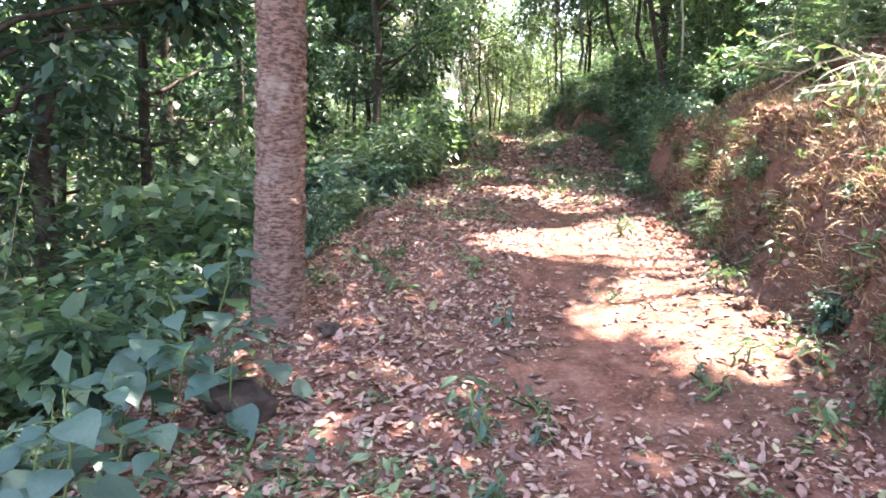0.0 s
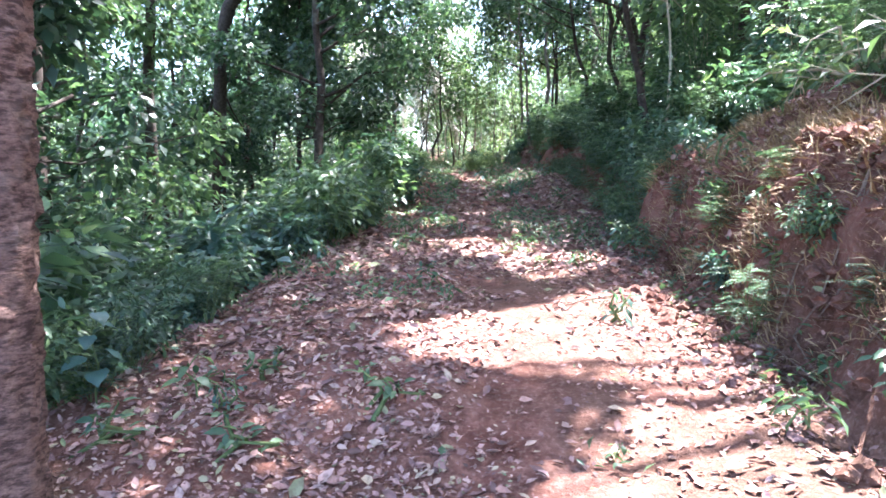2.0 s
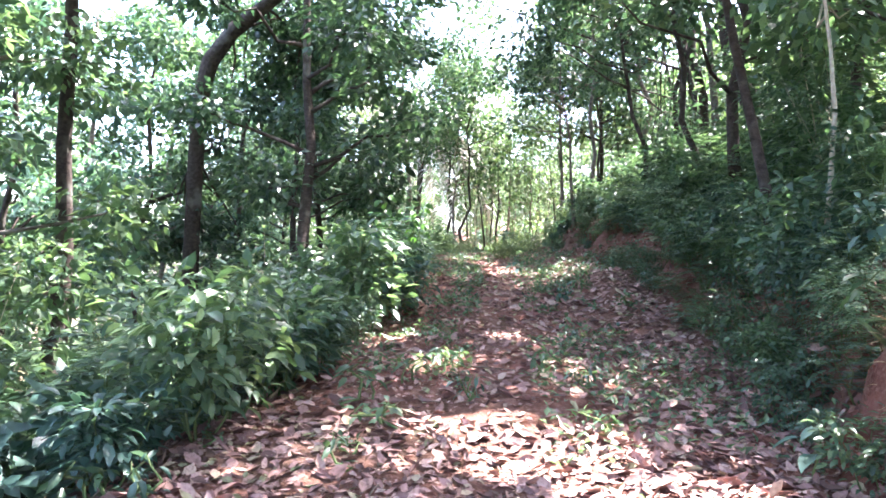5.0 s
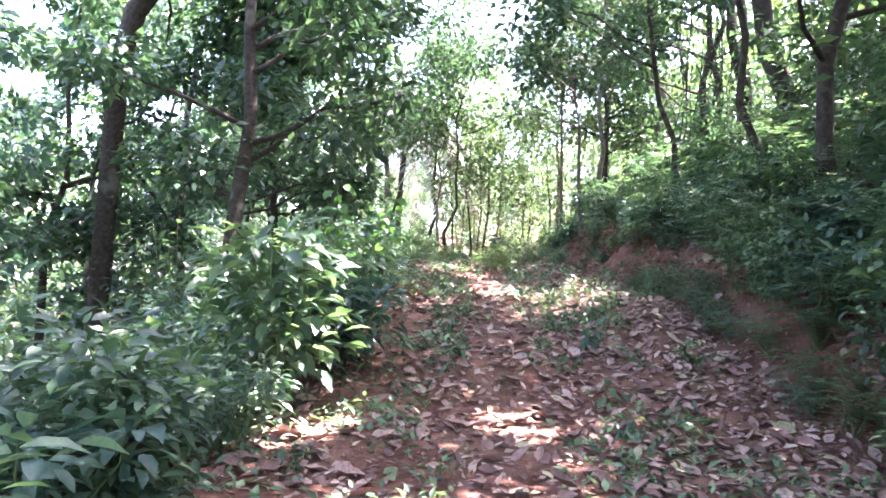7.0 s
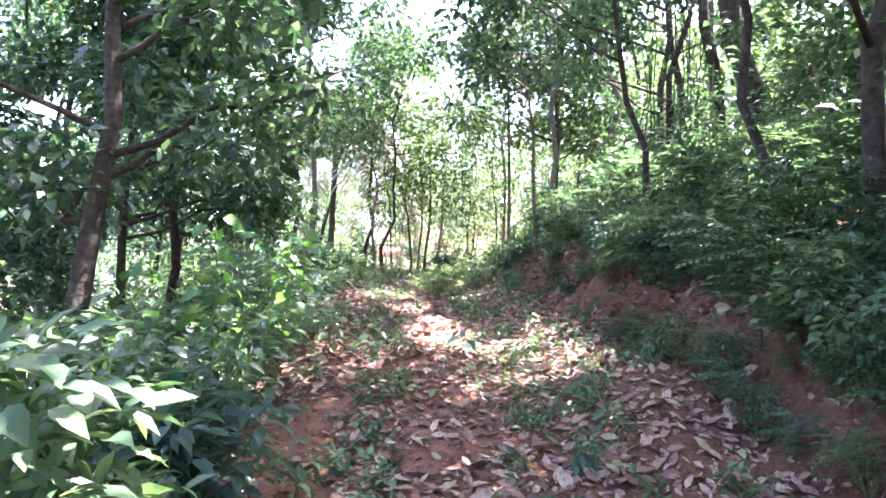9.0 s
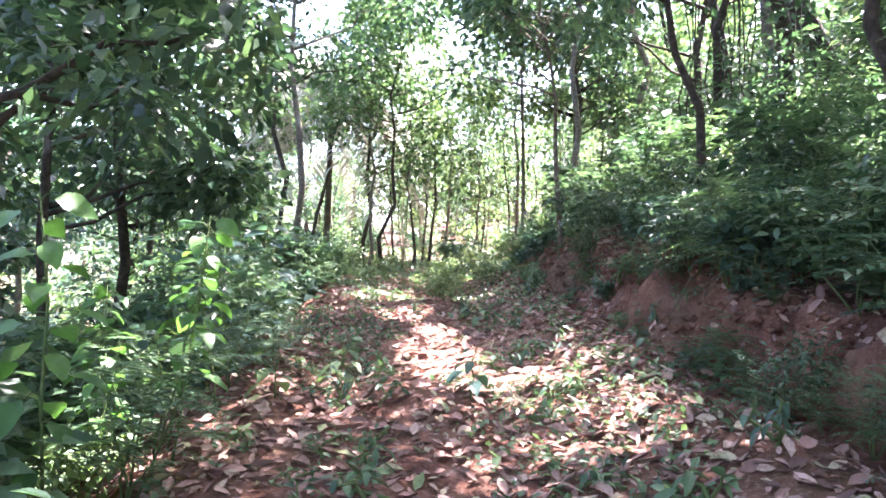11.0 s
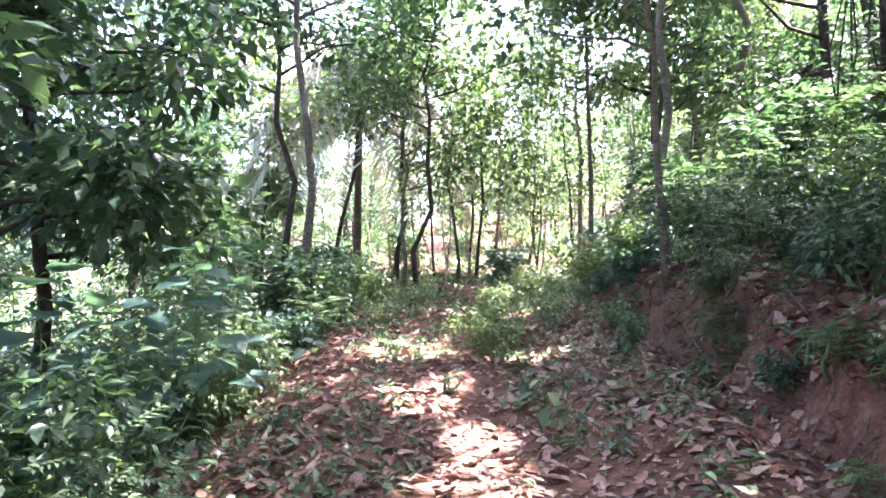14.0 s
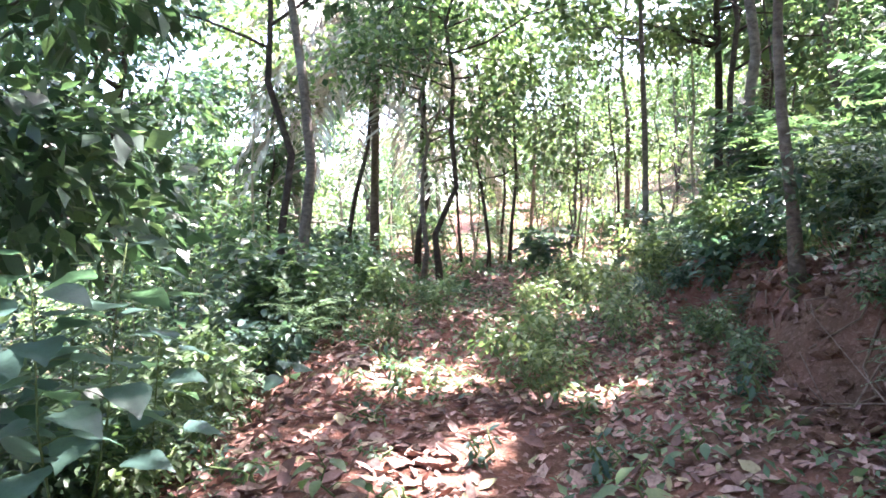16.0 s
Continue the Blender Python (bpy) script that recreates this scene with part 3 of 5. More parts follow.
TREES_BY_TRAIL = [
    # x, y, tall, radius, spread, leaves, leaf length, bark, leaf, lean, low, label
    # dark bark on the first trunk stands in for shade
    (-2.28, 16.2, 9.0, 0.115, 2.0, 7500, 0.16, BARK_DARK, LEAF_DARK, (-0.5, 2.2), 0.26, "tree with a shade-dark trunk rising from dense undergrowth below the trail"),
    (-2.05, 26.7, 9.5, 0.085, 2.2, 6800, 0.15, BARK_GREY, LEAF_DARK, (0.15, 0.2), 0.58, "slender grey tree with a pale scar at its foot"),
    (-2.25, 27.1, 7.5, 0.07, 1.9, 4600, 0.15, BARK_DARK, LEAF_DARK, (-0.5, 0.1), 0.6, "slender dark tree close beside a grey one"),
    (-2.45, 31.0, 7.5, 0.055, 1.3, 3000, 0.15, BARK_DARK, LEAF_MID, (1.2, 0.1), 0.66, "thin dark leaning tree against bright forest"),
    (-1.1, 31.5, 6.5, 0.06, 1.1, 2200, 0.15, BARK_DARK, LEAF_MID, (0.3, 0.1), 0.62, "thin dark tree at the trail's end"),
    (2.5, 22.25, 4.4, 0.042, 1.6, 3000, 0.14, BARK_GREY, LEAF_DARK, (-0.35, 0.1), 0.55, "slender forking tree rooted on the cut bank"),
    (3.35, 26.1, 9.0, 0.075, 1.9, 5200, 0.15, BARK_GREY, LEAF_MID, (0.1, 0), 0.50, "straight pale grey tree on the slope"),
    (7.3, 24.5, 11.5, 0.27, 2.6, 7000, 0.17, BARK_DARK, LEAF_DARK, (-1.9, 0), 0.55, "thick dark tree hung with climbers on the slope"),
    (5.2, 23.4, 9.5, 0.07, 1.5, 3600, 0.15, BARK_DARK, LEAF_DARK, (-0.1, 0), 0.5, "thin dark tree among hanging climbers"),
    (8.4, 23.0, 9.0, 0.16, 2.0, 4600, 0.16, BARK_DARK, LEAF_MID, (0.2, 0), 0.55, "dark tree standing in shade on the slope"),
    (-5.6, 22.8, 8.5, 0.10, 1.8, 4600, 0.16, BARK_DARK, LEAF_DARK, (0.2, 0), 0.4, "dark upright tree on the slope below the trail"),
    (-4.2, 31.0, 7.0, 0.04, 1.0, 1400, 0.15, STEM_PALE, LEAF_LIME, (0.1, 0), 0.6, "pale thin tree standing in the sun"),
    (-6.5, 32.0, 7.5, 0.07, 1.5, 2600, 0.16, BARK_DARK, LEAF_MID, (0.1, 0), 0.5, "dark slender tree standing in the sun"),
    (-0.35, 28.7, 6.5, 0.05, 1.7, 4600, 0.15, BARK_DARK, LEAF_MID, (0.3, 0.1), 0.5, "slender leafy tree beside the end of the trail"),
    (-0.7, 29.2, 4.8, 0.045, 1.3, 2200, 0.14, BARK_GREY, LEAF_MID, (0.1, 0), 0.45, "young leafy tree at the trail's end"),
    (0.3, 31.0, 4.6, 0.04, 1.2, 2000, 0.14, BARK_DARK, LEAF_LIME, (-0.2, 0), 0.4, "young light green tree at the trail's end"),
    (1.9, 31.6, 4.2, 0.035, 1.1, 1700, 0.14, BARK_GREY, LEAF_LIME, (0.1, 0), 0.4, "young light green tree at the trail's end"),
    (-3.7, 20.6, 7.2, 0.08, 1.9, 8600, 0.16, BARK_DARK, LEAF_DARK, (0.2, 0), 0.4, "dark large-leaved tree on the slope below the trail"),
    (3.1, 10.9, 3.6, 0.022, 1.0, 1500, 0.13, STEM_PALE, LEAF_MID, (-0.1, 0), 0.55, "pale thin sapling on the leafy slope"),
    (-5.6, 12.6, 8.5, 0.11, 2.0, 6000, 0.16, BARK_GREY, LEAF_MID, (0.2, 0), 0.3, "grey tree among shrubs below the trail"),
    (-4.2, 9.0, 7.5, 0.09, 1.9, 6000, 0.16, BARK_DARK, LEAF_DARK, (0.1, 0), 0.25, "leafy dark tree on the slope below the trail"),
    (-3.6, 22.5, 8.0, 0.09, 1.8, 5600, 0.17, BARK_DARK, LEAF_DARK, (0.2, 0), 0.3, "dark-leaved tree on the slope below the trail"),
    (-4.6, 6.2, 7.5, 0.10, 2.0, 6500, 0.16, BARK_DARK, LEAF_DARK, (0.3, 0), 0.18, "dense dark tree on the slope below the trail"),
    (4.0, 28.5, 7.0, 0.06, 1.6, 4200, 0.15, BARK_DARK, LEAF_DARK, (-0.2, 0), 0.4, "leafy dark tree on the slope above the trail"),
    (4.0, 15.5, 7.5, 0.09, 2.0, 6000, 0.14, BARK_DARK, LEAF_FERN, (-0.2, 0), 0.3, "feathery tree on the slope above the trail"),
    (5.2, 9.8, 7.0, 0.08, 2.0, 5600, 0.14, BARK_DARK, LEAF_FERN, (-0.4, 0), 0.25, "feathery tree on the slope above the trail"),
    (3.3, 12.6, 6.4, 0.06, 2.1, 4800, 0.15, BARK_DARK, LEAF_MID, (-1.1, 0.2), 0.5, "leafy tree leaning from the bank over the trail"),
    (3.9, 20.6, 5.6, 0.06, 1.9, 4600, 0.16, BARK_DARK, LEAF_DARK, (-0.9, 0.5), 0.55, "dark tree leaning from the bank over the trail"),
    (2.9, 29.6, 8.2, 0.06, 1.9, 4800, 0.15, BARK_GREY, LEAF_LIME, (-0.2, 0), 0.5, "leafy green tree beyond the crest of the trail"),
    (4.4, 30.6, 9.0, 0.09, 2.1, 5200, 0.16, BARK_DARK, LEAF_LIME, (-0.3, 0), 0.4, "broad green tree beyond the crest of the trail"),
    (3.2, 33.6, 8.6, 0.07, 1.8, 3600, 0.16, BARK_GREY, LEAF_LIME, (0.1, 0), 0.5, "light green tree standing in the sun"),
    (6.0, 33.0, 10.0, 0.12, 2.3, 4200, 0.18, BARK_DARK, LEAF_MID, (-0.2, 0), 0.35, "tall green tree beyond the crest of the trail"),
    (1.2, 35.4, 7.0, 0.05, 1.5, 1500, 0.15, BARK_GREY, LEAF_LIME, (0.1, 0), 0.5, "light green tree standing in the sun"),
    (0.4, 38.0, 8.0, 0.06, 1.5, 1800, 0.15, BARK_GREY, LEAF_LIME, (0.2, 0), 0.5, "slender green tree standing in the sun"),
    (5.6, 14.0, 8.0, 0.09, 2.3, 4800, 0.17, BARK_DARK, LEAF_MID, (-0.3, 0), 0.15, "dense dark tree on the slope above the trail"),
    (6.6, 17.4, 8.5, 0.10, 2.3, 4800, 0.17, BARK_DARK, LEAF_FERN, (-0.2, 0), 0.15, "dense feathery tree on the slope above the trail"),
    (3.9, 17.0, 6.4, 0.06, 1.9, 4800, 0.16, BARK_DARK, LEAF_DARK, (-0.8, 0.3), 0.58, "dark tree leaning from the bank over the trail"),
    (7.0, 20.8, 8.5, 0.10, 2.4, 6200, 0.18, BARK_DARK, LEAF_MID, (-0.2, 0), 0.15, "dense green tree on the slope above the trail"),
    (6.2, 27.0, 9.0, 0.10, 2.4, 6200, 0.18, BARK_DARK, LEAF_MID, (-0.2, 0), 0.2, "dense green tree on the slope above the trail"),
    # three added trees whose crowns, mostly out of view, shade the slope
    (-4.5, 7.4, 11.5, 0.13, 2.6, 6500, 0.20, BARK_DARK, LEAF_DARK, (0.3, 0), 0.6, "added tall dark-crowned tree shading the slope below the trail"),
    (-4.6, 10.8, 12.0, 0.13, 2.6, 6500, 0.20, BARK_DARK, LEAF_DARK, (0.3, 0), 0.6, "added tall dark-crowned tree shading the slope below the trail"),
    (-4.8, 14.2, 11.5, 0.13, 2.6, 6000, 0.20, BARK_DARK, LEAF_DARK, (0.2, 0), 0.6, "added tall dark-crowned tree shading the slope below the trail"),
    (-5.2, 27.8, 9.0, 0.09, 2.0, 5200, 0.17, BARK_DARK, LEAF_DARK, (0.3, 0), 0.45, "dark tree on the slope below the trail"),
]
for k, (x, y, tall, r, spread, count, length, bark, leaf, lean, low, label) in enumerate(TREES_BY_TRAIL):
    auto_tree("forest_tree", x, y, tall, r, spread, count, length, bark, leaf, label, 100 + k, lean, low)


# tall trees added on the slope above, high crowns placed to shade the trail
def shade_trees():
    rnd = np.random.default_rng(77)
    for k, y0 in enumerate(np.arange(-2.0, 26, 2.3)):
        x = 5.0 + 2.2 * rnd.random()
        y = y0 + 3.0 + rnd.uniform(-0.4, 0.4)
        z = float(height(x, y)) - 0.08
        targets = []
        for tx in (-3.9, -2.6, -1.3, 0.0, 1.2, 2.4):
            for ty in (-0.6, 0.6):
                if tx > 2 and (ty < 0 or y0 > 8) or tx > 1 and y0 > 8 and (ty > 0 or y0 > 18):
                    continue
                h = rnd.uniform(8.0, 10.0)
                gx, gy = tx + rnd.uniform(-0.3, 0.3), y0 + ty
                p = np.array([gx, gy, float(trail_z(gy))]) + np.array(SUN) / SUN.z * h
                targets.append(p - np.array([x, y, z]))
        auto_tree("forest_tree", x, y, 7.6, 0.12, 2, (720 if y0 < 8 else 370) * len(targets), 0.19, BARK_DARK if k % 2 else BARK_GREY, LEAF_DARK if k % 3 else LEAF_MID,
                  "added tall tree whose wide crown shades the trail", 300 + k, (-0.8, 0.2), targets=targets, clump_r=(0.9, 1.15), outline=LEAF_FLAT, wide=0.55)
    # lower crowns added likewise to shade the slope
    for k, y0 in enumerate(np.arange(-1.0, 8, 2.6)):
        x = 6.4 + 1.8 * rnd.random()
        y = y0 + 1.4
        z = float(height(x, y)) - 0.08
        targets = []
        for tx in (3.4, 5.0, 6.6):
            for ty in (-0.7, 0.7):
                if (k + int(tx)) % 2:
                    continue
                h = rnd.uniform(3.8, 5.5)
                gx, gy = tx + rnd.uniform(-0.3, 0.3), y0 + ty
                p = np.array([gx, gy, float(height(gx, gy))]) + np.array(SUN) / SUN.z * h
                targets.append(p - np.array([x, y, z]))
        auto_tree("forest_tree", x, y, 5.2, 0.08, 2, 1500, 0.16, BARK_DARK, LEAF_DARK if k % 2 else LEAF_FERN,
                  "added leafy tree shading the slope above the trail", 400 + k, (-0.2, 0.1), targets=targets, clump_r=(0.8, 1.15), outline=LEAF_FLAT, wide=0.5)


shade_trees()


def lower_trees():
    """Leafy trees on the slope below the trail."""
    rnd = np.random.default_rng(78)
    for k, y in enumerate(np.arange(3.0, 34, 2.6)):
        x = (-5.4 if y < 11 else -6.8) - 2.0 * rnd.random()
        # before y 14 the darker leaves stand in for deep shade
        auto_tree("forest_tree", x, y + rnd.uniform(-0.6, 0.6), rnd.uniform(7.5, 9.5), 0.09, 2.1, 4600, 0.18, BARK_DARK if k % 2 else BARK_GREY, LEAF_DARK if y < 14 else (LEAF_DARK, LEAF_MID, LEAF_BLUE)[k % 3],
                  "leafy tree on the slope below the trail", 450 + k, (0.4, 0.1), 0.3, clump_n=20, clump_r=(0.45, 0.8), outline=LEAF_FLAT, wide=0.52)


lower_trees()


# ---- the forest further off: a few trees, copied ----
def forest():
    rnd = np.random.default_rng(31)
    kinds = []
    for k in range(6):
        leaf = (LEAF_MID, LEAF_LIME, LEAF_DARK, LEAF_FERN, LEAF_MID, LEAF_LIME)[k]
        bark = (BARK_GREY, BARK_DARK, BARK_DARK, BARK_GREY, BARK_RED, BARK_GREY)[k]
        words = ("green", "light green", "dark green", "feathery green", "green", "yellow-green")[k]
        kinds.append(auto_tree("forest_tree", -30 - 3 * k, 70, (9, 8, 10, 9, 7, 6)[k], (0.13, 0.1, 0.15, 0.1, 0.08, 0.06)[k], 2.2, 2400, 0.29, bark, leaf,
                               f"{words} tree in the forest beside the trail", 600 + k, (0.4, 0), (0.12, 0.2, 0.25, 0.1, 0.12, 0.08)[k], clump_n=22, limb_n=5, cull=False, outline=LEAF_FLAT, wide=0.55))
    places = []

    def plant(x, y, size, kind=None):
        places.append((x, y))
        o = kinds[int(rnd.integers(6))] if kind is None else kinds[kind]
        c = copy_thing(o, Matrix.LocRotScale((x, y, float(height(x, y)) - 0.15), Euler((0, 0, rnd.random() * 6.28)), None))
        c.scale = (size, size, size * rnd.uniform(0.9, 1.15))

    tries = 0
    while len(places) < 84 and tries < 9000:
        tries += 1
        x, y = rnd.uniform(-30, 28), rnd.uniform(-12, 60)
        if -8 < x < 8 and y < 30 or -4.5 < x < 6 + 0.1 * max(0, y - 28):
            continue
        if all((x - a) ** 2 + (y - b) ** 2 > 3.0 ** 2 for a, b in places):
            plant(x, y, rnd.uniform(0.75, 1.25))
    # low sunlit trees that close the view along the trail
    for k in range(46):
        y = rnd.uniform(44, 76)
        plant(rnd.uniform(-12, 15), y, rnd.uniform(0.75, 1.0) * 0.85, (1, 5, 1, 4)[k % 4])
    for o in kinds:
        for c in list(o.children_recursive) + [o]:
            bpy.data.objects.remove(c)


forest()


def thicket():
    """Thin sunlit stems that stand close together where the trail ends."""
    rnd = np.random.default_rng(41)
    kinds = []
    for k in range(4):
        kinds.append(auto_tree("thin_tree", -30 - 3 * k, 80, (5.5, 6.5, 4.5, 7)[k], (0.028, 0.035, 0.022, 0.04)[k], 0.8, 330, 0.12, (BARK_GREY, STEM_PALE, BARK_GREY, BARK_DARK)[k], (LEAF_LIME, LEAF_MID, LEAF_LIME, LEAF_MID)[k],
                               "thin sunlit tree in the thicket at the trail's end", 700 + k, (0.4, 0.2), 0.3, clump_n=12, clump_r=(0.25, 0.5), limb_n=4, cull=False, group="thicket", sides=6, outline=LEAF_FLAT))
    count = 0
    while count < 112:
        x, y = rnd.uniform(-8, 9), rnd.uniform(28.5, 44)
        if abs(x - 1.5) < 1.0 and y < 31 or -4.2 < x < -0.9 and y < 34.5:
            continue
        c = copy_thing(kinds[int(rnd.integers(4))], Matrix.LocRotScale((x, y, float(height(x, y)) - 0.1), Euler((rnd.normal() * 0.06, rnd.normal() * 0.06, rnd.random() * 6.28)), None))
        size = rnd.uniform(0.6, 1.05)
        c.scale = (size, size, size)
        count += 1
    for o in kinds:
        for c in list(o.children_recursive) + [o]:
            bpy.data.objects.remove(c)


thicket()


def palm():
    """The pale palm that stands in the sun beyond the trail's end."""
    rnd = np.random.default_rng(51)
    x, y = -2.3, 33.4
    z = float(height(x, y)) - 0.1
    root = thing("palm", Matrix.Translation((x, y, z)), "palm with pale drooping fronds", "palm")
    s = Shape()
    s.tube([(0, 0, 0), (0.02, 0, 1.8), (0.05, 0, 3.8), (0.05, 0, 5.6)], [0.12, 0.09, 0.08, 0.08], 10, 0.05)
    part("trunk", s.mesh("trunk", BARK_GREY), root)
    for k in range(34):
        a = k * 2.4
        rise = 2.3 - 0.11 * k
        d = np.array([math.cos(a), math.sin(a), 0])
        lng = rnd.uniform(3.0, 4.0)
        rib = []
        for q in range(9):
            u = q / 8
            rib.append(np.array([0.05, 0, 5.5]) + d * lng * u * 0.8 + np.array([0, 0, rise * 1.3 * u - 2.6 * u * u]))
        s = Shape()
        s.tube(rib, [0.02 * (1 - 0.9 * q / 8) for q in range(9)], 4)
        frond = part("frond", s.mesh("frond", STEM_PALE), root)
        at, along = [], []
        side = np.cross(d, (0, 0, 1))
        for q in range(44):
            u = 0.12 + 0.88 * q / 44
            i = min(7, int(u * 8))
            p = rib[i] + (rib[i + 1] - rib[i]) * (u * 8 - i)
            for sg in (-1, 1):
                at.append(p)
                along.append(side * sg * 0.8 + d * 0.5 + np.array([0, 0, -0.75 + rnd.normal() * 0.12]))
        n = len(at)
        part("leaflet", leaves_mesh("leaflet", BLADE, at, along, np.array([[0, 0, 1.0]]) + rnd.normal(size=(n, 3)) * 0.2, rnd.uniform(0.6, 1.0, n), np.full(n, 0.085), PALE), frond)


palm()


# ---- undergrowth ----
def shrub(name, seed, tall, wide_to, stems, count, length, width, stem_mat, leaf_mat, label, outline=LEAF_SOFT, category="shrub", group="undergrowth"):
    rnd = np.random.default_rng(seed)
    root = thing(name, Matrix.Translation((40 + seed, -40, 0)), label, category, group)
    at, along = [], []
    per = count // stems
    for k in range(stems):
        a = 6.283 * (k + rnd.random()) / stems
        reach = wide_to * rnd.uniform(0.3, 1.0)
        top = np.array([math.cos(a) * reach, math.sin(a) * reach, tall * rnd.uniform(0.6, 1.0)])
        pts = wobble_line(rnd, (0.03 * math.cos(a), 0.03 * math.sin(a), -0.05), top, 5, 0.04)
        s = Shape()
        s.tube(pts, [0.011, 0.010, 0.009, 0.007, 0.005, 0.002], 4)
        part("stem", s.mesh("stem", stem_mat), root)
        f = rnd.uniform(0.3, 1.0, per) ** 0.8
        i = np.minimum(4, (f * 5).astype(int))
        p = np.array(pts)
        base = p[i] + (p[i + 1] - p[i]) * (f * 5 - i)[:, None]
        out = unit(rnd.normal(size=(per, 3)) * np.array([1, 1, 0.35]))
        at.append(base + out * (rnd.random(per) ** 0.7 * 0.34 * tall * (1.15 - 0.6 * f))[:, None])
        along.append(out + np.array([0, 0, -0.15]) + rnd.normal(size=(per, 3)) * 0.3)
    at, along = np.concatenate(at), np.concatenate(along)
    n = len(at)
    size = length * rnd.uniform(0.55, 1.3, n)
    up = np.array([0, 0, 1.0]) + rnd.normal(size=(n, 3)) * 0.3
    part("foliage", leaves_mesh("foliage", outline, at, along, up, size, size * width, leaf_mat), root)
    return root


def feathery(name, seed, tall, fronds, pairs, leaf_mat, label, reach=0.6):
    """A shrub of arching stalks with rows of leaflets."""
    rnd = np.random.default_rng(seed)
    root = thing(name, Matrix.Translation((40 + seed, -44, 0)), label, "shrub", "undergrowth")
    at, along, up = [], [], []
    stems = max(3, fronds // 9)
    for k in range(stems):
        a = 6.283 * (k + rnd.random()) / stems
        top = np.array([math.cos(a) * reach * 0.5, math.sin(a) * reach * 0.5, tall * rnd.uniform(0.6, 1)])
        pts = wobble_line(rnd, (0, 0, -0.05), top, 4, 0.04)
        s = Shape()
        s.tube(pts, [0.010, 0.009, 0.007, 0.005, 0.002], 4)
        for q in range(fronds // stems):
            f = 0.3 + 0.7 * rnd.random()
            i = min(3, int(f * 4))
            b = pts[i] + (pts[i + 1] - pts[i]) * (f * 4 - i)
            g = rnd.random() * 6.283
            d = np.array([math.cos(g), math.sin(g), rnd.uniform(-0.1, 0.5)])
            lng = reach * rnd.uniform(0.5, 1.0)
            stalk = [b, b + d * lng * 0.5, b + d * lng + np.array([0, 0, -0.22 * lng])]
            s.tube(stalk, [0.003, 0.0025, 0.001], 3)
            side = np.cross(d, (0, 0, 1))
            for w in range(pairs):
                u = 0.15 + 0.85 * w / pairs
                p = stalk[0] + d * lng * u + np.array([0, 0, -0.22 * lng * u * u])
                for sg in (-1, 1):
                    at.append(p)
                    along.append(side * sg + d * 0.5 + np.array([0, 0, rnd.uniform(-0.25, 0.05)]))
        part("stem", s.mesh("stem", STEM_GREEN), root)
    n = len(at)
    size = 0.085 * rnd.uniform(0.7, 1.2, n)
    up = np.array([0, 0, 1.0]) + rnd.normal(size=(n, 3)) * 0.15
    part("foliage", leaves_mesh("foliage", LEAF_FLAT, at, along, up, size, size * 0.36, leaf_mat), root)
    return root


def big_leaf_plant(seed, tall, leaves, length, label, leaf_mat, outline=LEAF_HEART, width=0.85, droop=(-0.6, -0.1)):
    """An upright plant whose large leaves can be told apart."""
    rnd = np.random.default_rng(seed)
    root = thing("broadleaf_plant", Matrix.Translation((40 + seed, -48, 0)), label, "plant", "undergrowth")
    pts = wobble_line(rnd, (0, 0, -0.05), (rnd.uniform(-0.08, 0.08), rnd.uniform(-0.08, 0.08), tall), 4, 0.02)
    s = Shape()
    s.tube(pts, [0.008, 0.007, 0.006, 0.005, 0.003], 5)
    part("stem", s.mesh("stem", STEM_GREEN), root)
    for k in range(leaves):
        f = 0.35 + 0.65 * (k + 0.5) / leaves
        i = min(3, int(f * 4))
        b = pts[i] + (pts[i + 1] - pts[i]) * (f * 4 - i)
        a = k * 2.4 + rnd.uniform(-0.3, 0.3)
        out = np.array([math.cos(a), math.sin(a), rnd.uniform(0.0, 0.35)])
        reach = length * rnd.uniform(0.25, 0.8) * (1.25 - 0.7 * f)
        tip = b + out * reach
        s = Shape()
        s.tube([b, (b + tip) / 2 + np.array([0, 0, 0.02]), tip], [0.0035, 0.003, 0.002], 4)
        part("leaf_stalk", s.mesh("leaf_stalk", STEM_GREEN), root)
        size = length * rnd.uniform(0.7, 1.1)
        part("leaf", leaves_mesh("leaf", outline, [tip], [out + np.array([0, 0, rnd.uniform(*droop)])], [np.array([0, 0, 1.0]) + rnd.normal(size=3) * 0.2], [size], [size * width], leaf_mat), root)
    return root


def scatter(kinds, places, seed, sizes=(0.75, 1.25), tilt=0.12):
    rnd = np.random.default_rng(seed)
    for x, y, *extra in places:
        o = kinds[int(rnd.integers(len(kinds)))]
        s = rnd.uniform(*sizes) * (extra[0] if extra else 1)
        c = copy_thing(o, Matrix.LocRotScale((x, y, float(height(x, y)) - 0.02), Euler((rnd.normal() * tilt, rnd.normal() * tilt, rnd.random() * 6.283)), None))
        c.scale = (s, s, s)


def forget(kinds):
    for o in kinds:
        for c in list(o.children_recursive) + [o]:
            bpy.data.objects.remove(c)


def spots(rnd, count, inside, apart, x0, x1, y0, y1):
    out, tries = [], 0
    while len(out) < count and tries < count * 60:
        tries += 1
        x, y = rnd.uniform(x0, x1), rnd.uniform(y0, y1)
        if inside(x, y) and all((x - a) ** 2 + (y - b) ** 2 > apart * apart for a, b in out):
            out.append((x, y))
    return out


